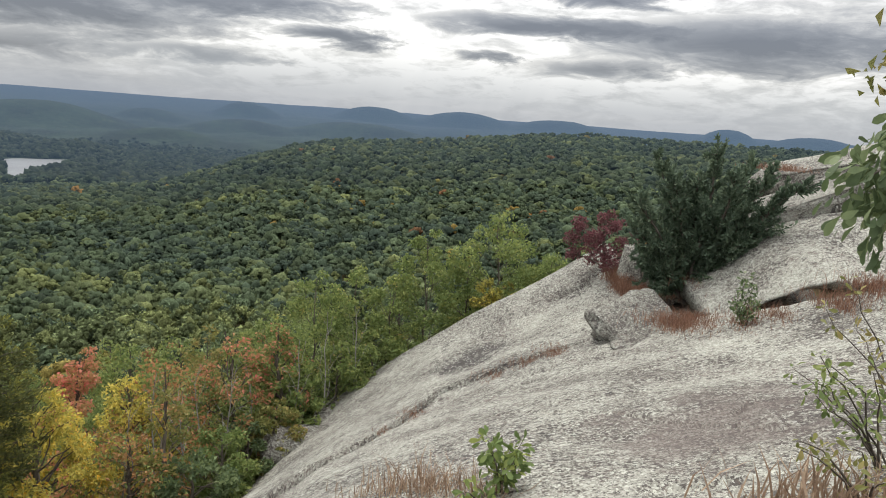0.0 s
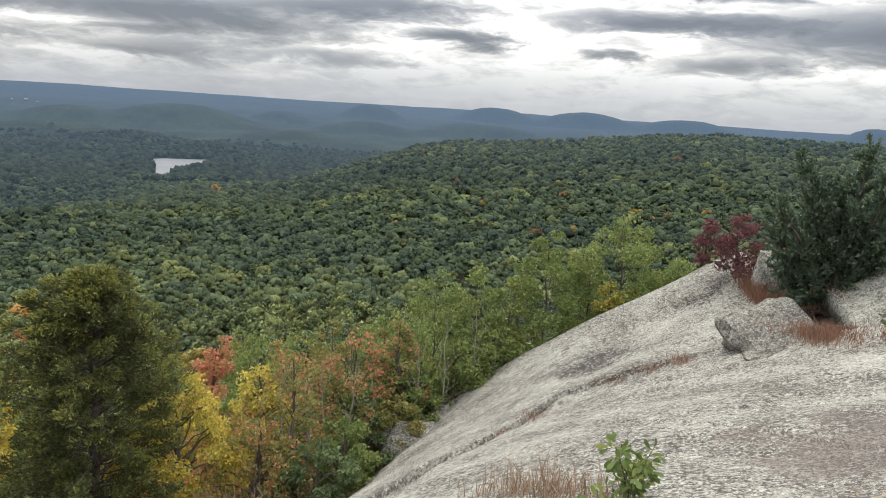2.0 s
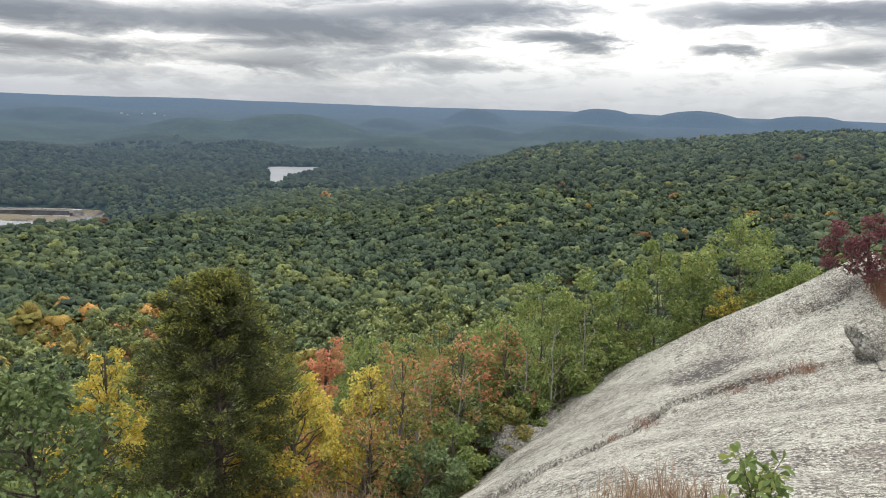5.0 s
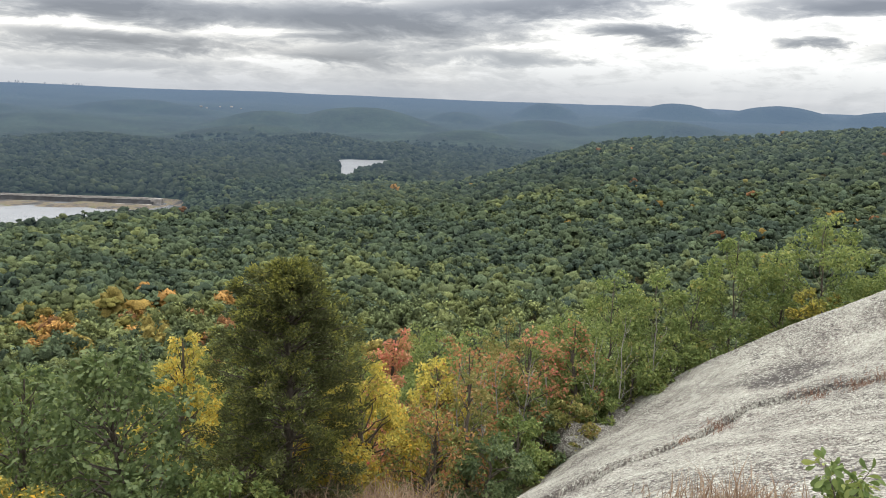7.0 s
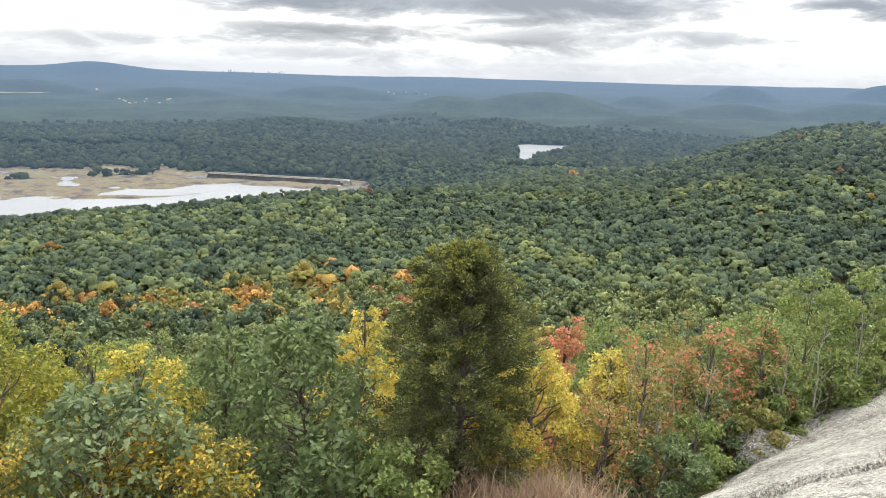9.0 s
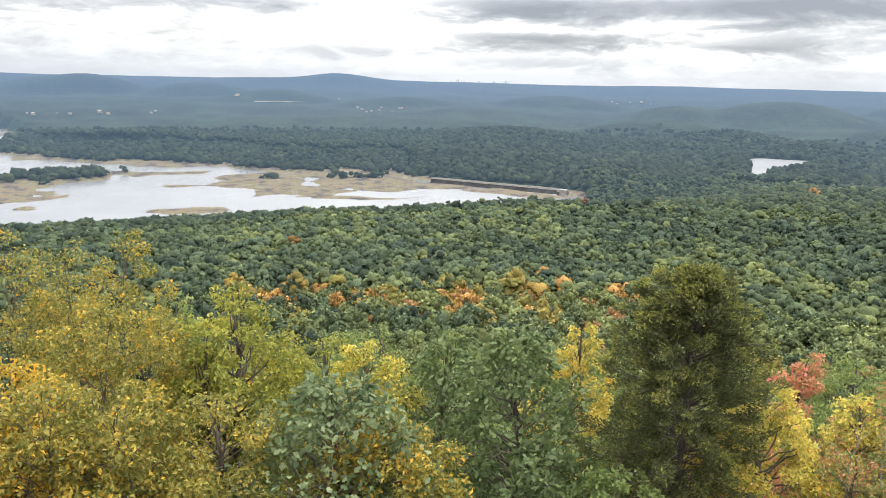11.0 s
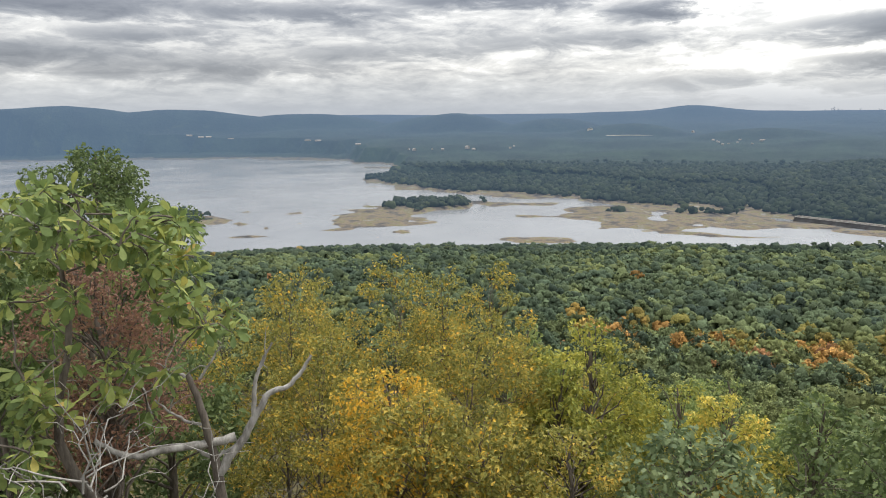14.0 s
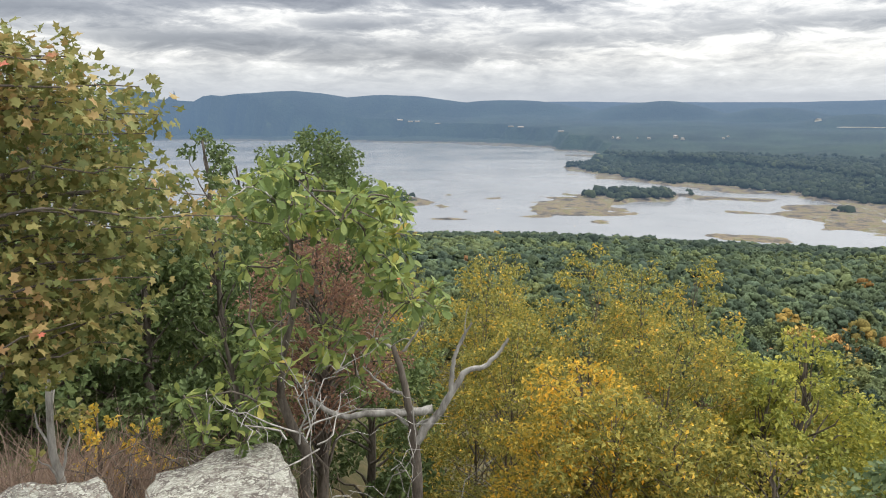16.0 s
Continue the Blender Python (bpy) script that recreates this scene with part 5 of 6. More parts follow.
tree("maple_tree", "thin maple with green and scarlet leaves", "tree", 12.8, 13.5, -16.6, 1.5, "lime", 3600, 0.085, seed=81, bare=0.15, clumps=28, sub_mix=("red", 0.25, 0.4, 1))
tree("sapling_tree", "thin half bare sapling among the scrub", "tree", 21.6, 10.6, -21.0, 0.9, "mixed", 900, 0.075, seed=83, bare=0.3, clumps=16)
for i, (az, r, top, w, n, b) in enumerate([(18.5, 16, -16.9, 1.9, 4500, -9.0), (14.2, 16, -15.4, 1.9, 4500, -8.6), (10.2, 15, -12.6, 2.1, 5500, -7.6), (7.2, 14.5, -11.9, 1.9, 5200, -7.0), (4.2, 14.5, -12.3, 1.7, 4600, -6.6),
                                           (1.3, 15, -8.6, 1.8, 5200, -6.4), (-1.8, 15.5, -11.0, 1.6, 4200, -6.0), (-4.8, 15.5, -6.6, 2.4, 6200, -5.6), (-7.6, 15.8, -9.8, 1.7, 4200, -5.4), (12.0, 14, -18.5, 1.6, 4200, -7.2),
                                           (8.6, 13.6, -17.5, 1.5, 4000, -6.8), (5.6, 14, -16.5, 1.5, 4000, -6.4), (18.8, 13, -21.5, 1.6, 4000, -7.2), (25.6, 13.5, -21.8, 1.7, 4500, -8.0)]):
    tree("sapling_tree", "slender sapling with yellow green leaves beside the dome", "tree", az, r, top, w, "lime" if i else "mixed", n, 0.085, seed=100 + i, group="saplings beside the dome", base=b, bare=0.15, clumps=30, trunk=0.034)
tree("shrub", "low shrub with yellow and russet leaves beside the dome", "shrub", -4.5, 14.6, -12.4, 1.3, "yellow", 2600, 0.07, seed=130, base=-4.4, bare=0.05, clumps=18, sub_mix=("mixed", 0.8, 0, 1))
tree("shrub", "low yellow green shrub at the edge of the dome", "shrub", -8.2, 15.0, -10.4, 1.4, "lime", 2600, 0.07, seed=131, base=-3.9, bare=0.05, clumps=18)
tree("shrub", "maroon leaved shrub at the edge of the dome", "shrub", -12.4, 12.9, -6.4, 1.25, "maroon", 3400, 0.06, seed=132, base=-2.5, bare=0.1, clumps=22)
for i, (az, r, top, k) in enumerate([(20.0, 10.3, -26.0, "oak"), (17.0, 11.3, -24.3, "lime"), (13.5, 12.4, -22.3, "mixed"), (41.5, 8.6, -28.0, "lime"), (15.4, 12.2, -23.5, "oak"), (11.2, 13.0, -20.5, "lime")]):
    tree("shrub", "low leafy shrub in the undergrowth", "shrub", az, r, top, 1.2, k, 2600, 0.085, seed=140 + i, group="undergrowth shrubs", bare=0.05, clumps=20, limbs=3)

# taller trees further down the slope, their tops showing between the near ones
for i, (az, r, top, w, k) in enumerate([(62, 24, -18.8, 3.4, "lime"), (67, 30, -18.6, 3.8, "birch"), (71.5, 22, -17.6, 3.2, "birch"), (58, 32, -18.4, 4.0, "lime"), (52.5, 26, -18.7, 3.6, "lime"), (47, 34, -18.3, 4.0, "oak"), (42.5, 24, -19.2, 3.2, "lime"),
                                        (39, 34, -18.8, 4.0, "lime"), (34, 34, -18.2, 4.0, "oak"), (30.5, 28, -19.0, 3.4, "lime"), (25, 36, -17.3, 4.2, "lime"), (20, 30, -17.2, 3.8, "lime"), (17, 38, -16.4, 4.2, "oak"), (12.5, 30, -16.0, 3.6, "lime"), (8, 34, -15.0, 4.0, "lime"), (3, 34, -13.0, 3.8, "oak"),
                                        (64.5, 17, -20.5, 3.0, "bright"), (60, 16, -21.0, 3.0, "lime"), (54, 17, -20.5, 3.0, "lime"), (72.5, 16, -19.0, 3.0, "lime"), (68, 17, -20.0, 3.0, "birch"), (76, 24, -15.4, 3.2, "lime"), (82, 26, -14.0, 3.2, "birch"), (92, 26, -14.0, 3.4, "birch"), (99, 22, -13.4, 3.2, "lime")]):
    tree("forest_tree", "leafy forest tree below the near scrub", "tree", az, r, top, w, k, 3400, 0.165, seed=220 + i, group="forest trees below the scrub", bare=0.3, clumps=44, limbs=2)

# the left hand side, close to the eye
tree("oak_tree", "dark green oak standing above the water line", "tree", 106.6, 21.0, -1.7, 4.4, "oakdark", 15000, 0.14, seed=160, base=-6.4, bare=0.2, clumps=76)
for i, (az, r, top, w, k) in enumerate([(111.0, 15.0, -3.2, 2.4, "lime"), (114.0, 14.0, -1.2, 2.6, "oakdark"), (117.5, 13.0, 0.8, 2.6, "mixed"), (121.0, 11.0, 3.2, 2.6, "oakdark"), (125.5, 9.5, 5.0, 2.4, "oakdark"), (130.0, 8.5, 6.0, 2.4, "oakdark"), (107.5, 14.0, -6.0, 2.2, "lime"), (113.5, 9.0, -8.0, 2.0, "oakdark"), (118.5, 8.6, -7.0, 2.2, "oakdark"), (101.5, 10.0, -13.5, 2.2, "oakdark"), (124.0, 8.6, -6.0, 2.2, "oakdark")]):
    tree("oak_tree", "shady green tree behind the near branches", "tree", az, r, top, w, k, 5600, 0.11, seed=170 + i, group="trees behind the near branches", bare=0.05, clumps=34, limbs=3)


tree("dead_tree", "withered tree with dry brown leaves", "tree", 106.9, 7.2, -8.6, 1.5, "brown", 9000, 0.045, seed=193, bare=0.5, clumps=60, base=-5.0, limbs=5)


def reach(rng, start, end, w0, w1, name, mat, parent, wander=0.16, steps=7):
    path = bent(rng, start, end, wander, steps)
    v, f = tube(path, np.linspace(w0, w1, steps), 6)
    return raw(name, v, [f], mat, parent, True), path


def chestnut_oak():
    """A crooked oak whose twigs end in whorls of large leaves."""
    rng = np.random.default_rng(194)
    foot = late(105.9, 6.0, -35.0)
    ob = thing("chestnut_oak", foot, "crooked chestnut oak with large green leaves turning yellow", "tree")
    spine = np.array([(late(a, 6.0, e) - foot)[:] for a, e in [(105.9, -35.0), (107.6, -29.1), (107.3, -26.3), (108.5, -24.1), (109.2, -22.0), (108.9, -19.1), (108.0, -16.2), (107.7, -13.6), (107.9, -10.2), (106.9, -8.6), (106.4, -6.6)]])
    v, f = tube(spine, np.linspace(0.055, 0.008, len(spine)), 8)
    raw("trunk", v, [f], BARK, ob, True)
    C = []
    # azimuth and height ranges of the leafy parts, and how many whorls each holds
    for a0, a1, e0, e1, k in [(98.5, 103, -10.5, -7.4, 16), (102, 106.5, -9.5, -6.4, 22), (106, 112.5, -9.5, -4.8, 24), (96.5, 102.5, -17, -10, 26), (101, 104.5, -22, -17, 9), (108.5, 113, -22.5, -17.5, 18), (111, 117, -25.5, -21, 12), (107, 112, -17, -12, 10), (104, 108, -21, -16, 8)]:
        for i in range(k):
            c = np.array((late(rng.uniform(a0, a1), rng.uniform(5.3, 6.6), rng.uniform(e0, e1)) - foot)[:])
            nodes = np.concatenate([spine[2:], np.array(C)]) if C else spine[2:]
            start = nodes[np.argmin(np.linalg.norm(nodes - c, axis=1) + 0.5 * np.maximum(nodes[:, 2] - c[2], 0))]
            reach(rng, start, c, 0.009, 0.003, "limb" if i % 3 == 0 else "twig", BARK_PALE if rng.uniform() < 0.3 else BARK, ob, 0.3)
            C.append(c)
    v, f = shaped_leaves(rng, C, np.full(len(C), 0.06), 2300, 0.122, OBOVATE, hang=0.25)
    raw("crown", v, [f], LEAF["chestnut"], ob, smooth=True)


chestnut_oak()


def near_maple():
    """The maple beside the path, whose limbs reach across."""
    rng = np.random.default_rng(190)
    foot = late(139.0, 4.4, -34.0)
    ob = thing("maple_tree", foot, "near maple with olive, tan and some red leaves", "tree")
    trunk, path = reach(rng, (0, 0, 0), np.array((late(137.0, 4.4, 16.0) - foot)[:]), 0.07, 0.03, "trunk", BARK, ob, 0.05, 12)
    C = []
    for i in range(120):
        el = rng.uniform(-17.41, 5.4)
        edge = np.interp(el, [-17.41, -14.69, -11.42, -9.05, -7.79, -1.8, 2.58, 3.4], [120.06, 116.86, 112.75, 111.01, 111.32, 115.26, 118.92, 121.79])
        az = edge + (134 - edge) * rng.uniform(0, 1) ** 0.9
        end = np.array((late(az, rng.uniform(4.1, 5.3), el) - foot)[:])
        start = path[np.argmin(np.abs(path[:, 2] - end[2] + 0.25))]
        limb, p = reach(rng, start, end, 0.012, 0.003, "limb", BARK, ob, 0.16, 9)
        C += list(p[5:])
    v, f = shaped_leaves(rng, C, np.full(len(C), 0.15), 10000, 0.064, LOBED, hang=0.3)
    raw("crown", v, [f], LEAF["mapleleaf"], ob, smooth=True)


near_maple()


def snag():
    """The bleached dead tree with its forked limb."""
    rng = np.random.default_rng(7)
    foot = late(98.3, 6.0, -33.0)
    ob = thing("dead_tree", foot, "leafless dead tree with bleached grey forked limbs", "tree")

    def along(points, w0, w1, name, mat, parent, r=6.0):
        p = np.array([(late(a, r, e) - foot)[:] for a, e in points])
        s = np.linspace(0, len(p) - 1, 4 * len(p))
        q = np.stack([np.interp(s, np.arange(len(p)), p[:, k]) for k in range(3)], 1) + rng.normal(0, 0.004, (len(s), 3))
        v, f = tube(q, np.linspace(w0, w1, len(s)), 7)
        return raw(name, v, [f], mat, parent, True), q
    along([(98.3, -33.0), (98.1, -28.2), (98.4, -25.5), (98.9, -23.2), (99.5, -20.4), (100.1, -18.7)], 0.055, 0.022, "trunk", BARK, ob)
    limbs = [along(p, a, b, "limb", BARK_PALE, ob) for p, a, b in [
        ([(98.2, -26.0), (97.4, -24.9), (96.5, -24.1), (95.1, -22.2), (94.1, -20.7), (92.5, -20.4), (91.3, -19.2), (90.6, -18.2)], 0.045, 0.012),
        ([(95.3, -22.4), (95.2, -20.5), (94.9, -19.2), (94.5, -18.3), (93.6, -17.0)], 0.024, 0.008),
        ([(96.8, -23.6), (98.2, -23.8), (99.8, -23.8), (102.2, -23.8), (104.0, -24.0), (105.4, -23.5), (106.9, -22.4)], 0.04, 0.02),
        ([(99.7, -24.0), (99.3, -24.6), (98.2, -24.8), (97.4, -24.4), (96.6, -24.2)], 0.018, 0.008),
        ([(99.2, -19.2), (98.7, -18.5), (98.0, -17.6), (97.5, -17.0)], 0.014, 0.005),
        ([(100.2, -18.9), (101.0, -18.2), (102.0, -18.3)], 0.016, 0.006),
        ([(98.9, -22.6), (100.3, -22.1), (101.6, -21.2), (102.5, -20.3)], 0.016, 0.006)]]
    for limb, q in limbs:
        for k in range(4):
            s = q[rng.integers(4, len(q))]
            tv, tf = tube(bent(rng, s, s + rng.normal(0, 0.11, 3) + [0, 0, 0.04], 0.3, 5), np.linspace(0.006, 0.002, 5), 4)
            raw("twig", tv, [tf], BARK_PALE, limb, True)


snag()


def twigs(name, label, az, r, z, n, length, seed, mat):
    """A bare tangle of thin twigs."""
    rng = np.random.default_rng(seed)
    foot = polar(az, r, z)
    ob = thing(name, foot, label, "shrub")
    for i in range(n):
        d = rng.normal(0, 1, 3) * [0.8, 0.8, 0.35] + [0, 0, 0.45]
        d = d / np.linalg.norm(d) * length * rng.uniform(0.5, 1.1)
        p = bent(rng, (0, 0, 0), d, 0.5, 7)
        v, f = tube(p, np.linspace(0.008, 0.002, 7), 4)
        limb = raw("limb", v, [f], mat, ob, True)
        for k in range(4):
            s = p[rng.integers(2, 6)]
            v, f = tube(bent(rng, s, s + rng.normal(0, 0.22, 3) * length, 0.4, 5), np.linspace(0.004, 0.0015, 5), 4)
            raw("twig", v, [f], mat, limb, True)


twigs("bare_shrub", "bare grey twigs of a leafless shrub", 104.5, 6.2, -3.6, 9, 1.0, 3, BARK_PALE)
twigs("bare_shrub", "bare grey twigs in front of the brown foliage", 110.0, 5.4, -2.2, 9, 0.9, 4, BARK_PALE)
twigs("bare_shrub", "thin bare twigs beside the near rock", 115.0, 6.2, -2.9, 8, 0.9, 5, BARK)
twigs("bare_shrub", "thin bare twigs among dry grass", 122.0, 6.4, -3.0, 8, 0.9, 6, BARK)
tree("birch_tree", "thin pale trunk with few leaves in dry grass", "tree", 125.4, 5.6, -8.0, 0.7, "mixed", 300, 0.07, seed=197, base=-2.9, bark=BARK_PALE, trunk=0.035, clumps=10)

boulder("boulder", (*polar(115.4, 5.7)[:2], -2.92), (1.25, 1.0, 0.95), "pale granite block beside the oak", ROCK_PALE, 30, 11, (4, -6))
boulder("boulder", (*polar(126.8, 5.6)[:2], -2.8), (1.3, 0.8, 0.7), "flat pale granite block in dry grass", ROCK_PALE, 35, 12)


# ---- grass and small plants ----
def grass(name, label, place, n, height, spread, kind, seed, group="", width=0.006):
    rng = np.random.default_rng(seed)
    ob = thing(name, place, label, "grass", group)
    p = np.concatenate([rng.normal(0, 1, (n, 2)) * spread * 0.5, np.zeros((n, 1))], 1)
    a = rng.uniform(0, 2 * np.pi, n)
    side = np.stack([np.cos(a), np.sin(a), 0 * a], 1)
    leanv = rng.normal(0, 0.4, (n, 3)) * [1, 1, 0]
    h = height * rng.uniform(0.45, 1.15, (n, 1))
    w = width * rng.uniform(0.7, 1.4, (n, 1))
    m = p + [0, 0, 1] * h * 0.55 + leanv * h * 0.35
    t = p + [0, 0, 1] * h * 0.95 + leanv * h
    V = np.stack([p - side * w, p + side * w, m + side * w * 0.8, m - side * w * 0.8, t], 1).reshape(-1, 3)
    k = 5 * np.arange(n)[:, None]
    blades = raw("tuft", V, [np.concatenate([k + [0, 1, 2], k + [0, 2, 3], k + [3, 2, 4]])], LEAF[kind], ob)
    tagged(blades, kind="stuff")
    return ob


def on_slab(x, y):
    return (x, y, float(slab_z(x, y)) - 0.02)


for i, (x, y, n, h, s) in enumerate([(-0.25, 3.98, 130, 0.24, 0.18), (-0.05, 3.8, 170, 0.26, 0.2), (0.12, 3.66, 120, 0.2, 0.16), (-0.45, 4.15, 90, 0.18, 0.2), (0.28, 3.5, 80, 0.16, 0.14)]):
    grass("grass_tuft", "dry tan grass tuft on the granite", on_slab(x, y), n, h, s, "grass", i, "dry tufts on the dome", 0.003)
for i, (x, y, n, h, s) in enumerate([(0.8, 9.3, 160, 0.1, 0.25), (1.25, 9.35, 200, 0.12, 0.3), (1.62, 9.4, 260, 0.15, 0.3), (3.0, 8.85, 700, 0.24, 0.42), (3.05, 8.55, 600, 0.2, 0.4), (3.2, 8.2, 420, 0.13, 0.4), (3.45, 7.85, 380, 0.13, 0.4),
                                     (3.7, 7.65, 320, 0.18, 0.34), (4.15, 7.3, 380, 0.26, 0.4), (4.5, 7.3, 380, 0.28, 0.4), (2.9, 12.0, 420, 0.42, 0.2), (2.92, 11.5, 420, 0.40, 0.2), (2.95, 11.1, 380, 0.30, 0.24), (3.2, 10.7, 420, 0.18, 0.4), (3.75, 10.4, 460, 0.18, 0.5),
                                     (-0.3, 8.6, 90, 0.1, 0.2), (-0.6, 7.8, 60, 0.08, 0.15), (4.4, 11.6, 300, 0.2, 0.4), (5.4, 12.2, 300, 0.2, 0.4)]):
    p = on_slab(x, y)
    if x > 4.3 and y > 11:
        p = (x, y, -1.25 + 0.75 * (x - 4.4))
    grass("grass_tuft", "red brown dry grass in a granite crevice", p, int(n * 1.9), h * 0.72, s * 1.15, "needles", 20 + i, "red brown tufts in the crevices", 0.0026)
for i, (az, r, n, h, s) in enumerate([(33.0, 8.4, 700, 0.5, 0.8), (30.5, 8.2, 700, 0.5, 0.7), (28.5, 8.3, 700, 0.5, 0.7), (26.5, 8.8, 600, 0.45, 0.7), (31.5, 9.0, 600, 0.55, 0.8), (28.0, 9.2, 600, 0.5, 0.8), (35.0, 7.8, 400, 0.45, 0.7),
                                      (118.5, 6.2, 500, 0.5, 0.8), (122.5, 6.3, 500, 0.5, 0.9), (126.5, 6.6, 500, 0.5, 0.9), (130.0, 6.2, 400, 0.5, 0.9), (120.5, 5.2, 300, 0.4, 0.5), (124.5, 7.4, 500, 0.6, 1.0), (-30.0, 2.9, 260, 0.22, 0.35), (-33.0, 3.1, 260, 0.25, 0.35), (24.5, 9.2, 360, 0.36, 0.7), (16.0, 12.0, 300, 0.35, 0.6), (13.0, 12.6, 300, 0.3, 0.6)]):
    p = polar(az, r)
    grass("grass_tuft", "dry brown grass on the slope", (p.x, p.y, (float(land(p.x, p.y)) if az > 0 else float(slab_z(p.x, p.y))) - 0.05), n, h, s, "grass", 60 + i, "dry grass on the slope", 0.006)


rng = np.random.default_rng(81)
for i in range(20):
    p = late(rng.uniform(114.5, 131), rng.uniform(5.4, 8.6), 0)
    grass("dry_brush", "dense dry brown brush on the slope", (p.x, p.y, float(land(p.x, p.y)) - 0.05), 420, rng.uniform(0.5, 0.95), 0.75, "brush", 400 + i, "dry brush beside the path", 0.004)
for i, (az, el, k) in enumerate([(123.2, -20.0, "gold"), (119.5, -21.5, "gold"), (116.0, -20.0, "lime"), (113.5, -14.0, "lime")]):
    tree("shrub", "small shrub with yellow autumn leaves" if k == "gold" else "small leafy green shrub", "shrub", az, 6.6, el, 0.55, k, 420, 0.06, seed=420 + i, bare=0.3, clumps=12, limbs=3)
# thin bare stems among the scrub
for i, (az, r, top) in enumerate([(22.3, 11.2, -19.5), (20.6, 11.0, -20.5), (19.2, 12.2, -19.0), (16.9, 12.0, -19.5), (14.8, 12.8, -18.5), (11.6, 13.0, -17.0), (9.3, 13.2, -15.0), (6.2, 13.4, -14.5), (24.6, 11.5, -21.0)]):
    tree("dead_sapling", "thin grey nearly bare sapling among the scrub", "tree", az, r, top, 0.8, "mixed", 90, 0.06, seed=440 + i, group="bare saplings in the scrub", bare=0.25, clumps=14, limbs=4, trunk=0.022, bark=BARK_PALE)


def sprig(name, label, place, height, n, leaf, kind, seed, stems=4, spread=0.2):
    """A small broad-leaved plant: a few stems with leaves along them."""
    rng = np.random.default_rng(seed)
    ob = thing(name, place, label, "plant")
    C = []
    for s in range(stems):
        a = rng.uniform(0, 2 * np.pi)
        tip = np.array([spread * math.cos(a), spread * math.sin(a), height * rng.uniform(0.6, 1.0)])
        p = bent(rng, (0, 0, 0), tip, 0.2, 7)
        v, f = tube(p, np.linspace(0.007, 0.002, 7), 4)
        raw("stem", v, [f], BARK, ob, True)
        C += list(p[2:])
    v, f = shaped_leaves(rng, C, np.full(len(C), leaf * 0.8), n, leaf, OBOVATE)
    raw("foliage", v, [f], LEAF[kind], ob, smooth=True)
    return ob


sprig("oak_seedling", "green oak seedling growing from the granite", on_slab(0.3, 3.55), 0.34, 260, 0.06, "chestnut", 1, 6, 0.09)
sprig("oak_seedling", "small green seedling beside the dry grass", on_slab(0.2, 3.45), 0.14, 40, 0.06, "chestnut", 2, 3, 0.1)
sprig("shrub", "small green shrub in the crevice", on_slab(3.3, 7.85), 0.35, 260, 0.05, "oak", 3, 6, 0.16)
sprig("shrub", "thin leafy sapling in the crevice", on_slab(3.25, 7.95), 0.75, 120, 0.07, "oak", 4, 3, 0.12)
sprig("shrub", "low creeping juniper on the tilted plate", (4.3, 10.3, -1.45), 0.25, 500, 0.08, "juniper", 5, 8, 0.5)
sprig("huckleberry_shrub", "thin twiggy shrub with olive leaves beside the path", on_slab(2.05, 3.15), 0.6, 220, 0.05, "lime", 6, 9, 0.45)
sprig("huckleberry_shrub", "thin twiggy shrub with some russet leaves", on_slab(1.75, 2.75), 0.4, 160, 0.045, "mixed", 7, 8, 0.4)
sprig("huckleberry_shrub", "twiggy shrub at the edge of the granite", on_slab(2.4, 3.5), 0.75, 220, 0.05, "mixed", 8, 9, 0.5)


def overhang():
    """Leafy branches that reach in beside the ledge."""
    rng = np.random.default_rng(12)
    foot = polar(-38.0, 4.6, -1.5)
    ob = thing("oak_tree", foot, "near oak with drooping green leaves", "tree")

    def at(az, el, r):
        return np.array(polar(az, r, math.tan(radians(el)) * r) - foot)
    v, f = tube(bent(rng, (0, 0, 0), at(-36.5, 14, 4.6), 0.08, 8), np.linspace(0.06, 0.03, 8))
    raw("trunk", v, [f], BARK, ob, True)
    low, high = [], []
    for a, b, dest in [((-37.0, 3, 4.6), (-28.6, -2.4, 3.6), low), ((-37.0, 1, 4.6), (-30.2, -4.8, 3.6), low), ((-36.8, 8, 4.6), (-29.6, 9.5, 4.4), high), ((-36.8, 8, 4.6), (-29.0, 4.4, 4.4), high)]:
        p = bent(rng, at(*a), at(*b), 0.12, 9)
        v, f = tube(p, np.linspace(0.018, 0.004, 9), 5)
        raw("limb", v, [f], BARK, ob, True)
        dest += list(p[4:])
    v, f = shaped_leaves(rng, low, np.full(len(low), 0.2), 620, 0.1, OBOVATE, 0.3, 1.0)
    raw("crown", v, [f], LEAF["oak"], ob, smooth=True)
    v, f = leaves(rng, high, np.full(len(high), 0.15), 200, 0.085, 0.5)
    tagged(raw("crown", v, [f], LEAF["mixed"], ob), "sparse tan and olive leaves")


overhang()


# ---- across the valley ----
def ground_at(az, el, r0=1300.0, r1=4800.0):
    """Where the line of sight at this height first meets the land."""
    r = np.arange(r0, r1, 4.0)
    a = math.radians(az)
    z = land(-r * math.sin(a), r * math.cos(a))
    k = np.argmax(z >= np.tan(np.radians(el)) * r)
    return polar(az, float(r[k]), float(z[k]))


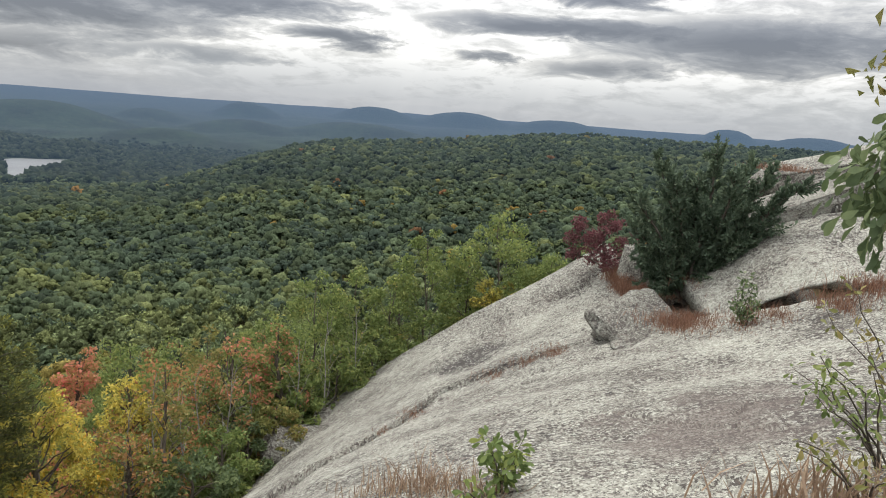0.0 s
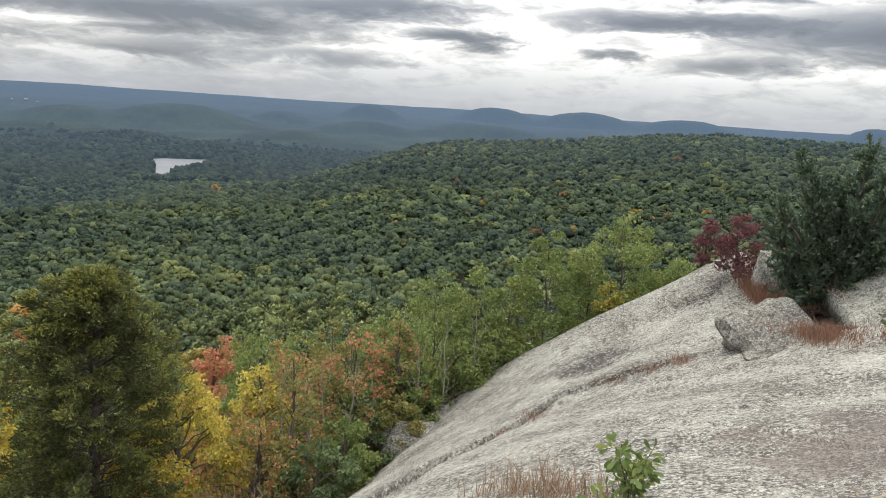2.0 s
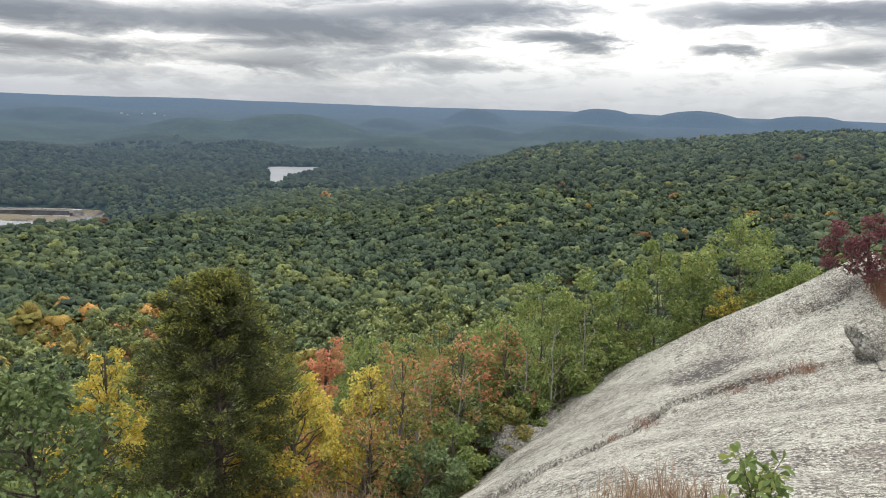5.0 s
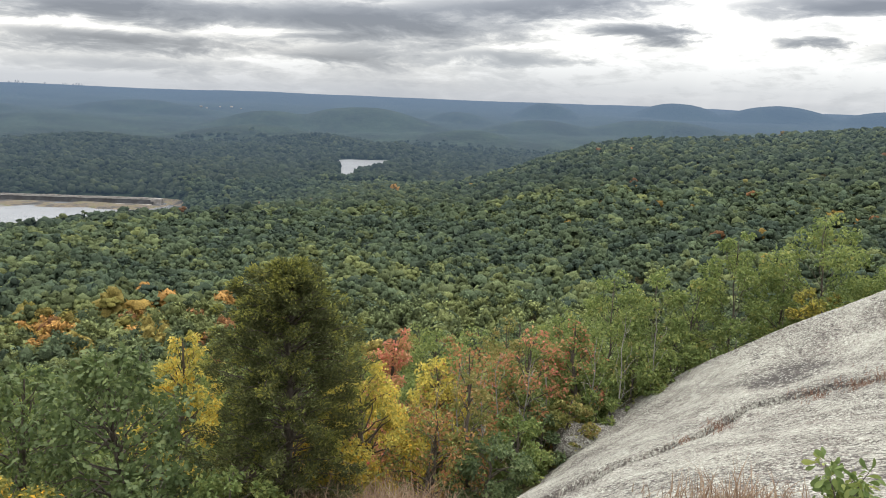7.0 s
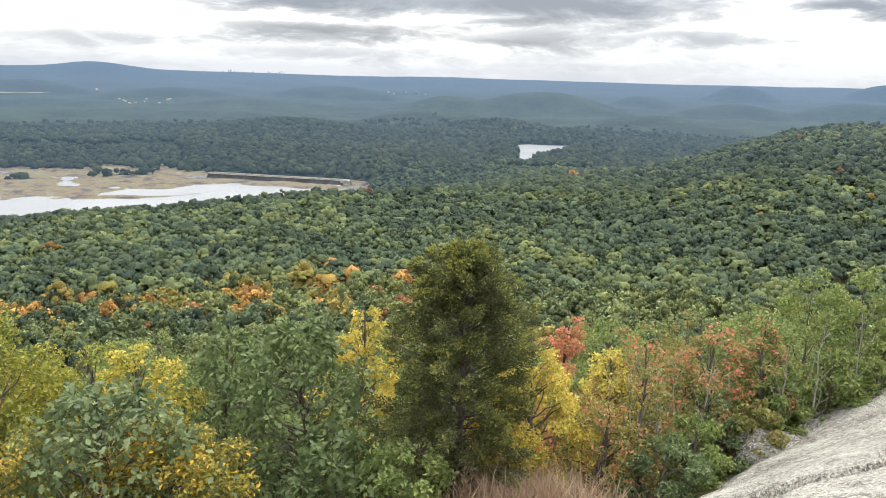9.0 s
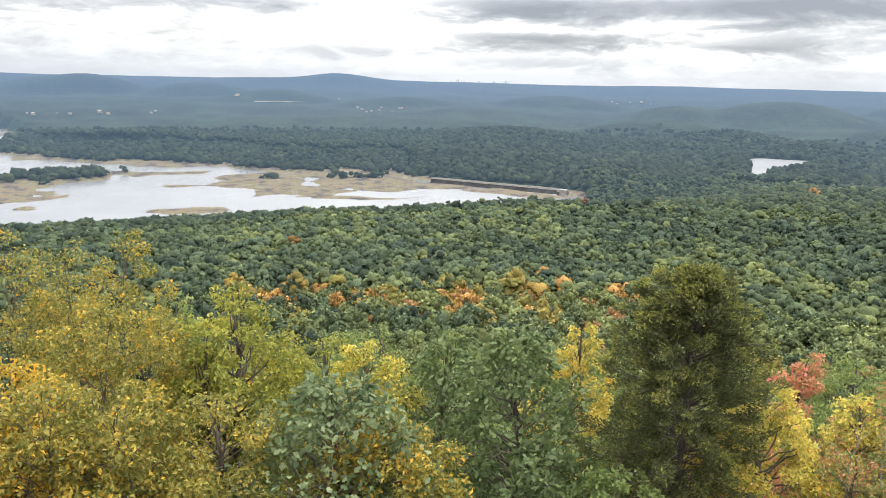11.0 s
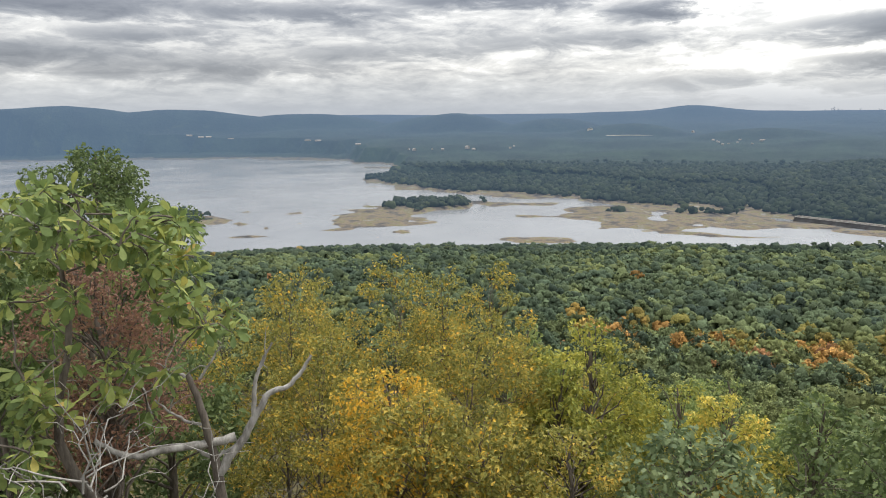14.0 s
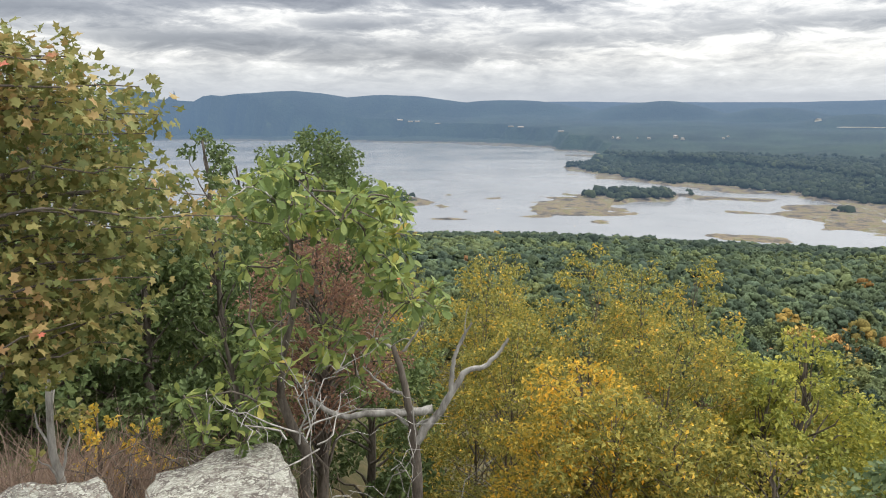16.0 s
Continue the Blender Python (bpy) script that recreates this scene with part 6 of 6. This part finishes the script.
STONE = plain("dam_masonry", (0.30, 0.285, 0.27), 0.9, 0.12, 0.45)
DARKSTONE = plain("dam_dark_face", (0.05, 0.052, 0.056), 0.9, 0.08, 0.5)
CONCRETE = plain("pale_concrete", (0.55, 0.54, 0.51), 0.85, 0.3, 0.2)
# white walls greyed down, the haze before them put into the base colour
WALLS = plain("hazed_white_walls", (0.33, 0.34, 0.35), 0.7, 0.4, 0.1)
ROOFS = plain("grey_shingle_roofs", (0.30, 0.29, 0.29), 0.8, 0.6, 0.2)


def prism(a, b, section):
    """A section (offset to the right of a to b, height) drawn out from a to b, as a bmesh."""
    bm = bmesh.new()
    a, b = Vector(a), Vector(b)
    d = (b - a).normalized()
    right = Vector((d.y, -d.x, 0)).normalized()
    ends = [[bm.verts.new(p + right * o + Vector((0, 0, h))) for o, h in section] for p in (a, b)]
    n = len(section)
    for i in range(n):
        bm.faces.new((ends[0][i], ends[0][(i + 1) % n], ends[1][(i + 1) % n], ends[1][i]))
    bm.faces.new(ends[0][::-1])
    bm.faces.new(ends[1])
    bmesh.ops.recalc_face_normals(bm, faces=bm.faces[:])
    return bm


def dam():
    a, b = polar(54.6, 1485), polar(44.6, 1372)
    mid = (a + b) / 2
    ob = thing("dam", mid + Vector((0, 0, -200)), "long low stone dam with a dark face and a pale parapet", "dam")
    a, b = a - mid, b - mid
    # right of the line a to b is the side of the water
    part("dam_face", prism(a, b, [(-5, -6), (14, -6), (4.5, 7.6), (-5, 7.6)]), DARKSTONE, ob, "dark sloping stone face")
    part("roadway", prism(a, b, [(-5, 7.65), (4.6, 7.65), (4.6, 8.3), (-5, 8.3)]), CONCRETE, ob, "pale roadway along the crest")
    for off in (4.1, -4.5):
        part("parapet", prism(a, b, [(off - 0.4, 8.32), (off + 0.4, 8.32), (off + 0.4, 9.9), (off - 0.4, 9.9)]), STONE, ob, "stone parapet")
    end = part("abutment", prism(b * 0.96, b * 1.09, [(-7, -6), (8, -6), (6, 9.0), (-7, 9.0)]), STONE, ob, "stone abutment")
    apron = part("apron", prism(a * 0.4 + b * 0.6, b * 1.0, [(15, -1.5), (44, -3), (38, 1.0), (18, 1.5)]), STONE, ob, "stone apron at the foot")


dam()


def house(place, size, turn, label):
    w, d, h = size
    ob = thing("house", place + Vector((0, 0, -1)), label, "house", "houses across the valley")
    bm = bmesh.new()
    bmesh.ops.create_cube(bm, size=1)
    for v in bm.verts:
        v.co = Vector((v.co.x * w, v.co.y * d, (v.co.z + 0.5) * h))
    part("wall", bm, WALLS, ob)
    bm = bmesh.new()
    p = [bm.verts.new(q) for q in ((-w * 0.54, -d * 0.56, h * 0.98), (w * 0.54, -d * 0.56, h * 0.98), (w * 0.54, d * 0.56, h * 0.98), (-w * 0.54, d * 0.56, h * 0.98), (-w * 0.54, 0, h * 1.5), (w * 0.54, 0, h * 1.5))]
    for f in ((0, 1, 5, 4), (2, 3, 4, 5), (0, 4, 3), (1, 2, 5), (0, 3, 2, 1)):
        bm.faces.new([p[i] for i in f])
    part("roof", bm, ROOFS, ob)
    ob.rotation_euler.z = radians(turn)


rng = np.random.default_rng(44)
for az, el, w in [(78.5, -2.75, 26), (78.0, -2.85, 18), (80.4, -2.85, 16), (81.2, -2.8, 14), (82.6, -2.85, 20), (83.0, -2.8, 14), (75.2, -2.75, 14), (74.9, -2.6, 12), (61.8, -1.6, 20)]:
    p = ground_at(az, el, 2300)
    house(p + Vector((0, 0, 4)), (w * 0.75, w * 0.45, w * 0.34), rng.uniform(0, 180), "small white house among far trees")
for i in range(26):
    az, el = (rng.uniform(55.5, 60.5), rng.uniform(-2.5, -2.1)) if i < 10 else (rng.uniform(86, 103), rng.uniform(-2.45, -2.25)) if i < 20 else (rng.uniform(38, 42), rng.uniform(-1.5, -1.2))
    p = ground_at(az, el, 2300)
    w = rng.uniform(7, 14)
    house(p + Vector((0, 0, 2)), (w * (2.2 if 10 <= i < 20 else 1), w * 0.6, w * 0.4), az + rng.uniform(-12, 12), "pale house or shed on the far shore" if 10 <= i < 20 else "small pale house in the valley")


def quarry(az, el, w, h, label):
    """A bare pale clearing on a hillside."""
    p = ground_at(az, el, 2600)
    rg = np.random.default_rng(int(az * 10))
    a = np.linspace(0, 2 * np.pi, 18, endpoint=False)
    k = rg.uniform(0.7, 1.15, 18)
    side = polar(az + 90, 1.0)
    out = -polar(az, 1.0)
    ring = np.array([np.array(side) * w * math.cos(t) * s + np.array((0, 0, 1.0)) * h * math.sin(t) * s + np.array(out) * 3 for t, s in zip(a, k)])
    back = ring - np.array(out) * 14
    V = np.concatenate([ring, back, [np.array(out) * 6]])
    i = np.arange(18)
    j = (i + 1) % 18
    ob = raw("clearing", V, [np.stack([i, j, j + 18, i + 18], 1), np.stack([i, j, np.full(18, 36)], 1)], CONCRETE, smooth=True)
    ob.location = p + Vector((0, 0, h * 0.3))
    tagged(ob, label, "clearing")


quarry(69.2, -1.35, 16, 9, "bare pale quarry cut on the far hillside")
quarry(66.5, -1.75, 120, 2.2, "pale road cut along the far hillside")


def towers():
    """The far city: small pale towers that stand over the skyline."""
    # pale base colour stands in for the haze over the towers
    m = plain("hazy_towers", (0.62, 0.64, 0.67), 0.8, 0.1, 0.15)
    rg = np.random.default_rng(9)
    for az, h in [(53.3, 14), (52.9, 24), (52.75, 30), (52.5, 17), (52.3, 12), (51.2, 18), (50.1, 17), (49.95, 13), (49.5, 14), (49.3, 19), (49.15, 26), (48.95, 18)]:
        p = polar(az, 4900)
        z = float(land(p.x, p.y)) - 2
        ob = thing("tower_block", (p.x, p.y, z), "pale hazy tower block on the far skyline", "tower", "towers of the far city")
        h, w = h * 0.6, rg.uniform(3, 6)
        part("wall", prism((-w / 2, 0, 0), (w / 2, 0, 0), [(-4, 0), (4, 0), (4, h), (-4, h)]), m, ob)
        part("roof", prism((-w / 4, 0, h), (w / 4, 0, h), [(-2, 0.02), (2, 0.02), (1, h * 0.12), (-1, h * 0.12)]), m, ob)


towers()
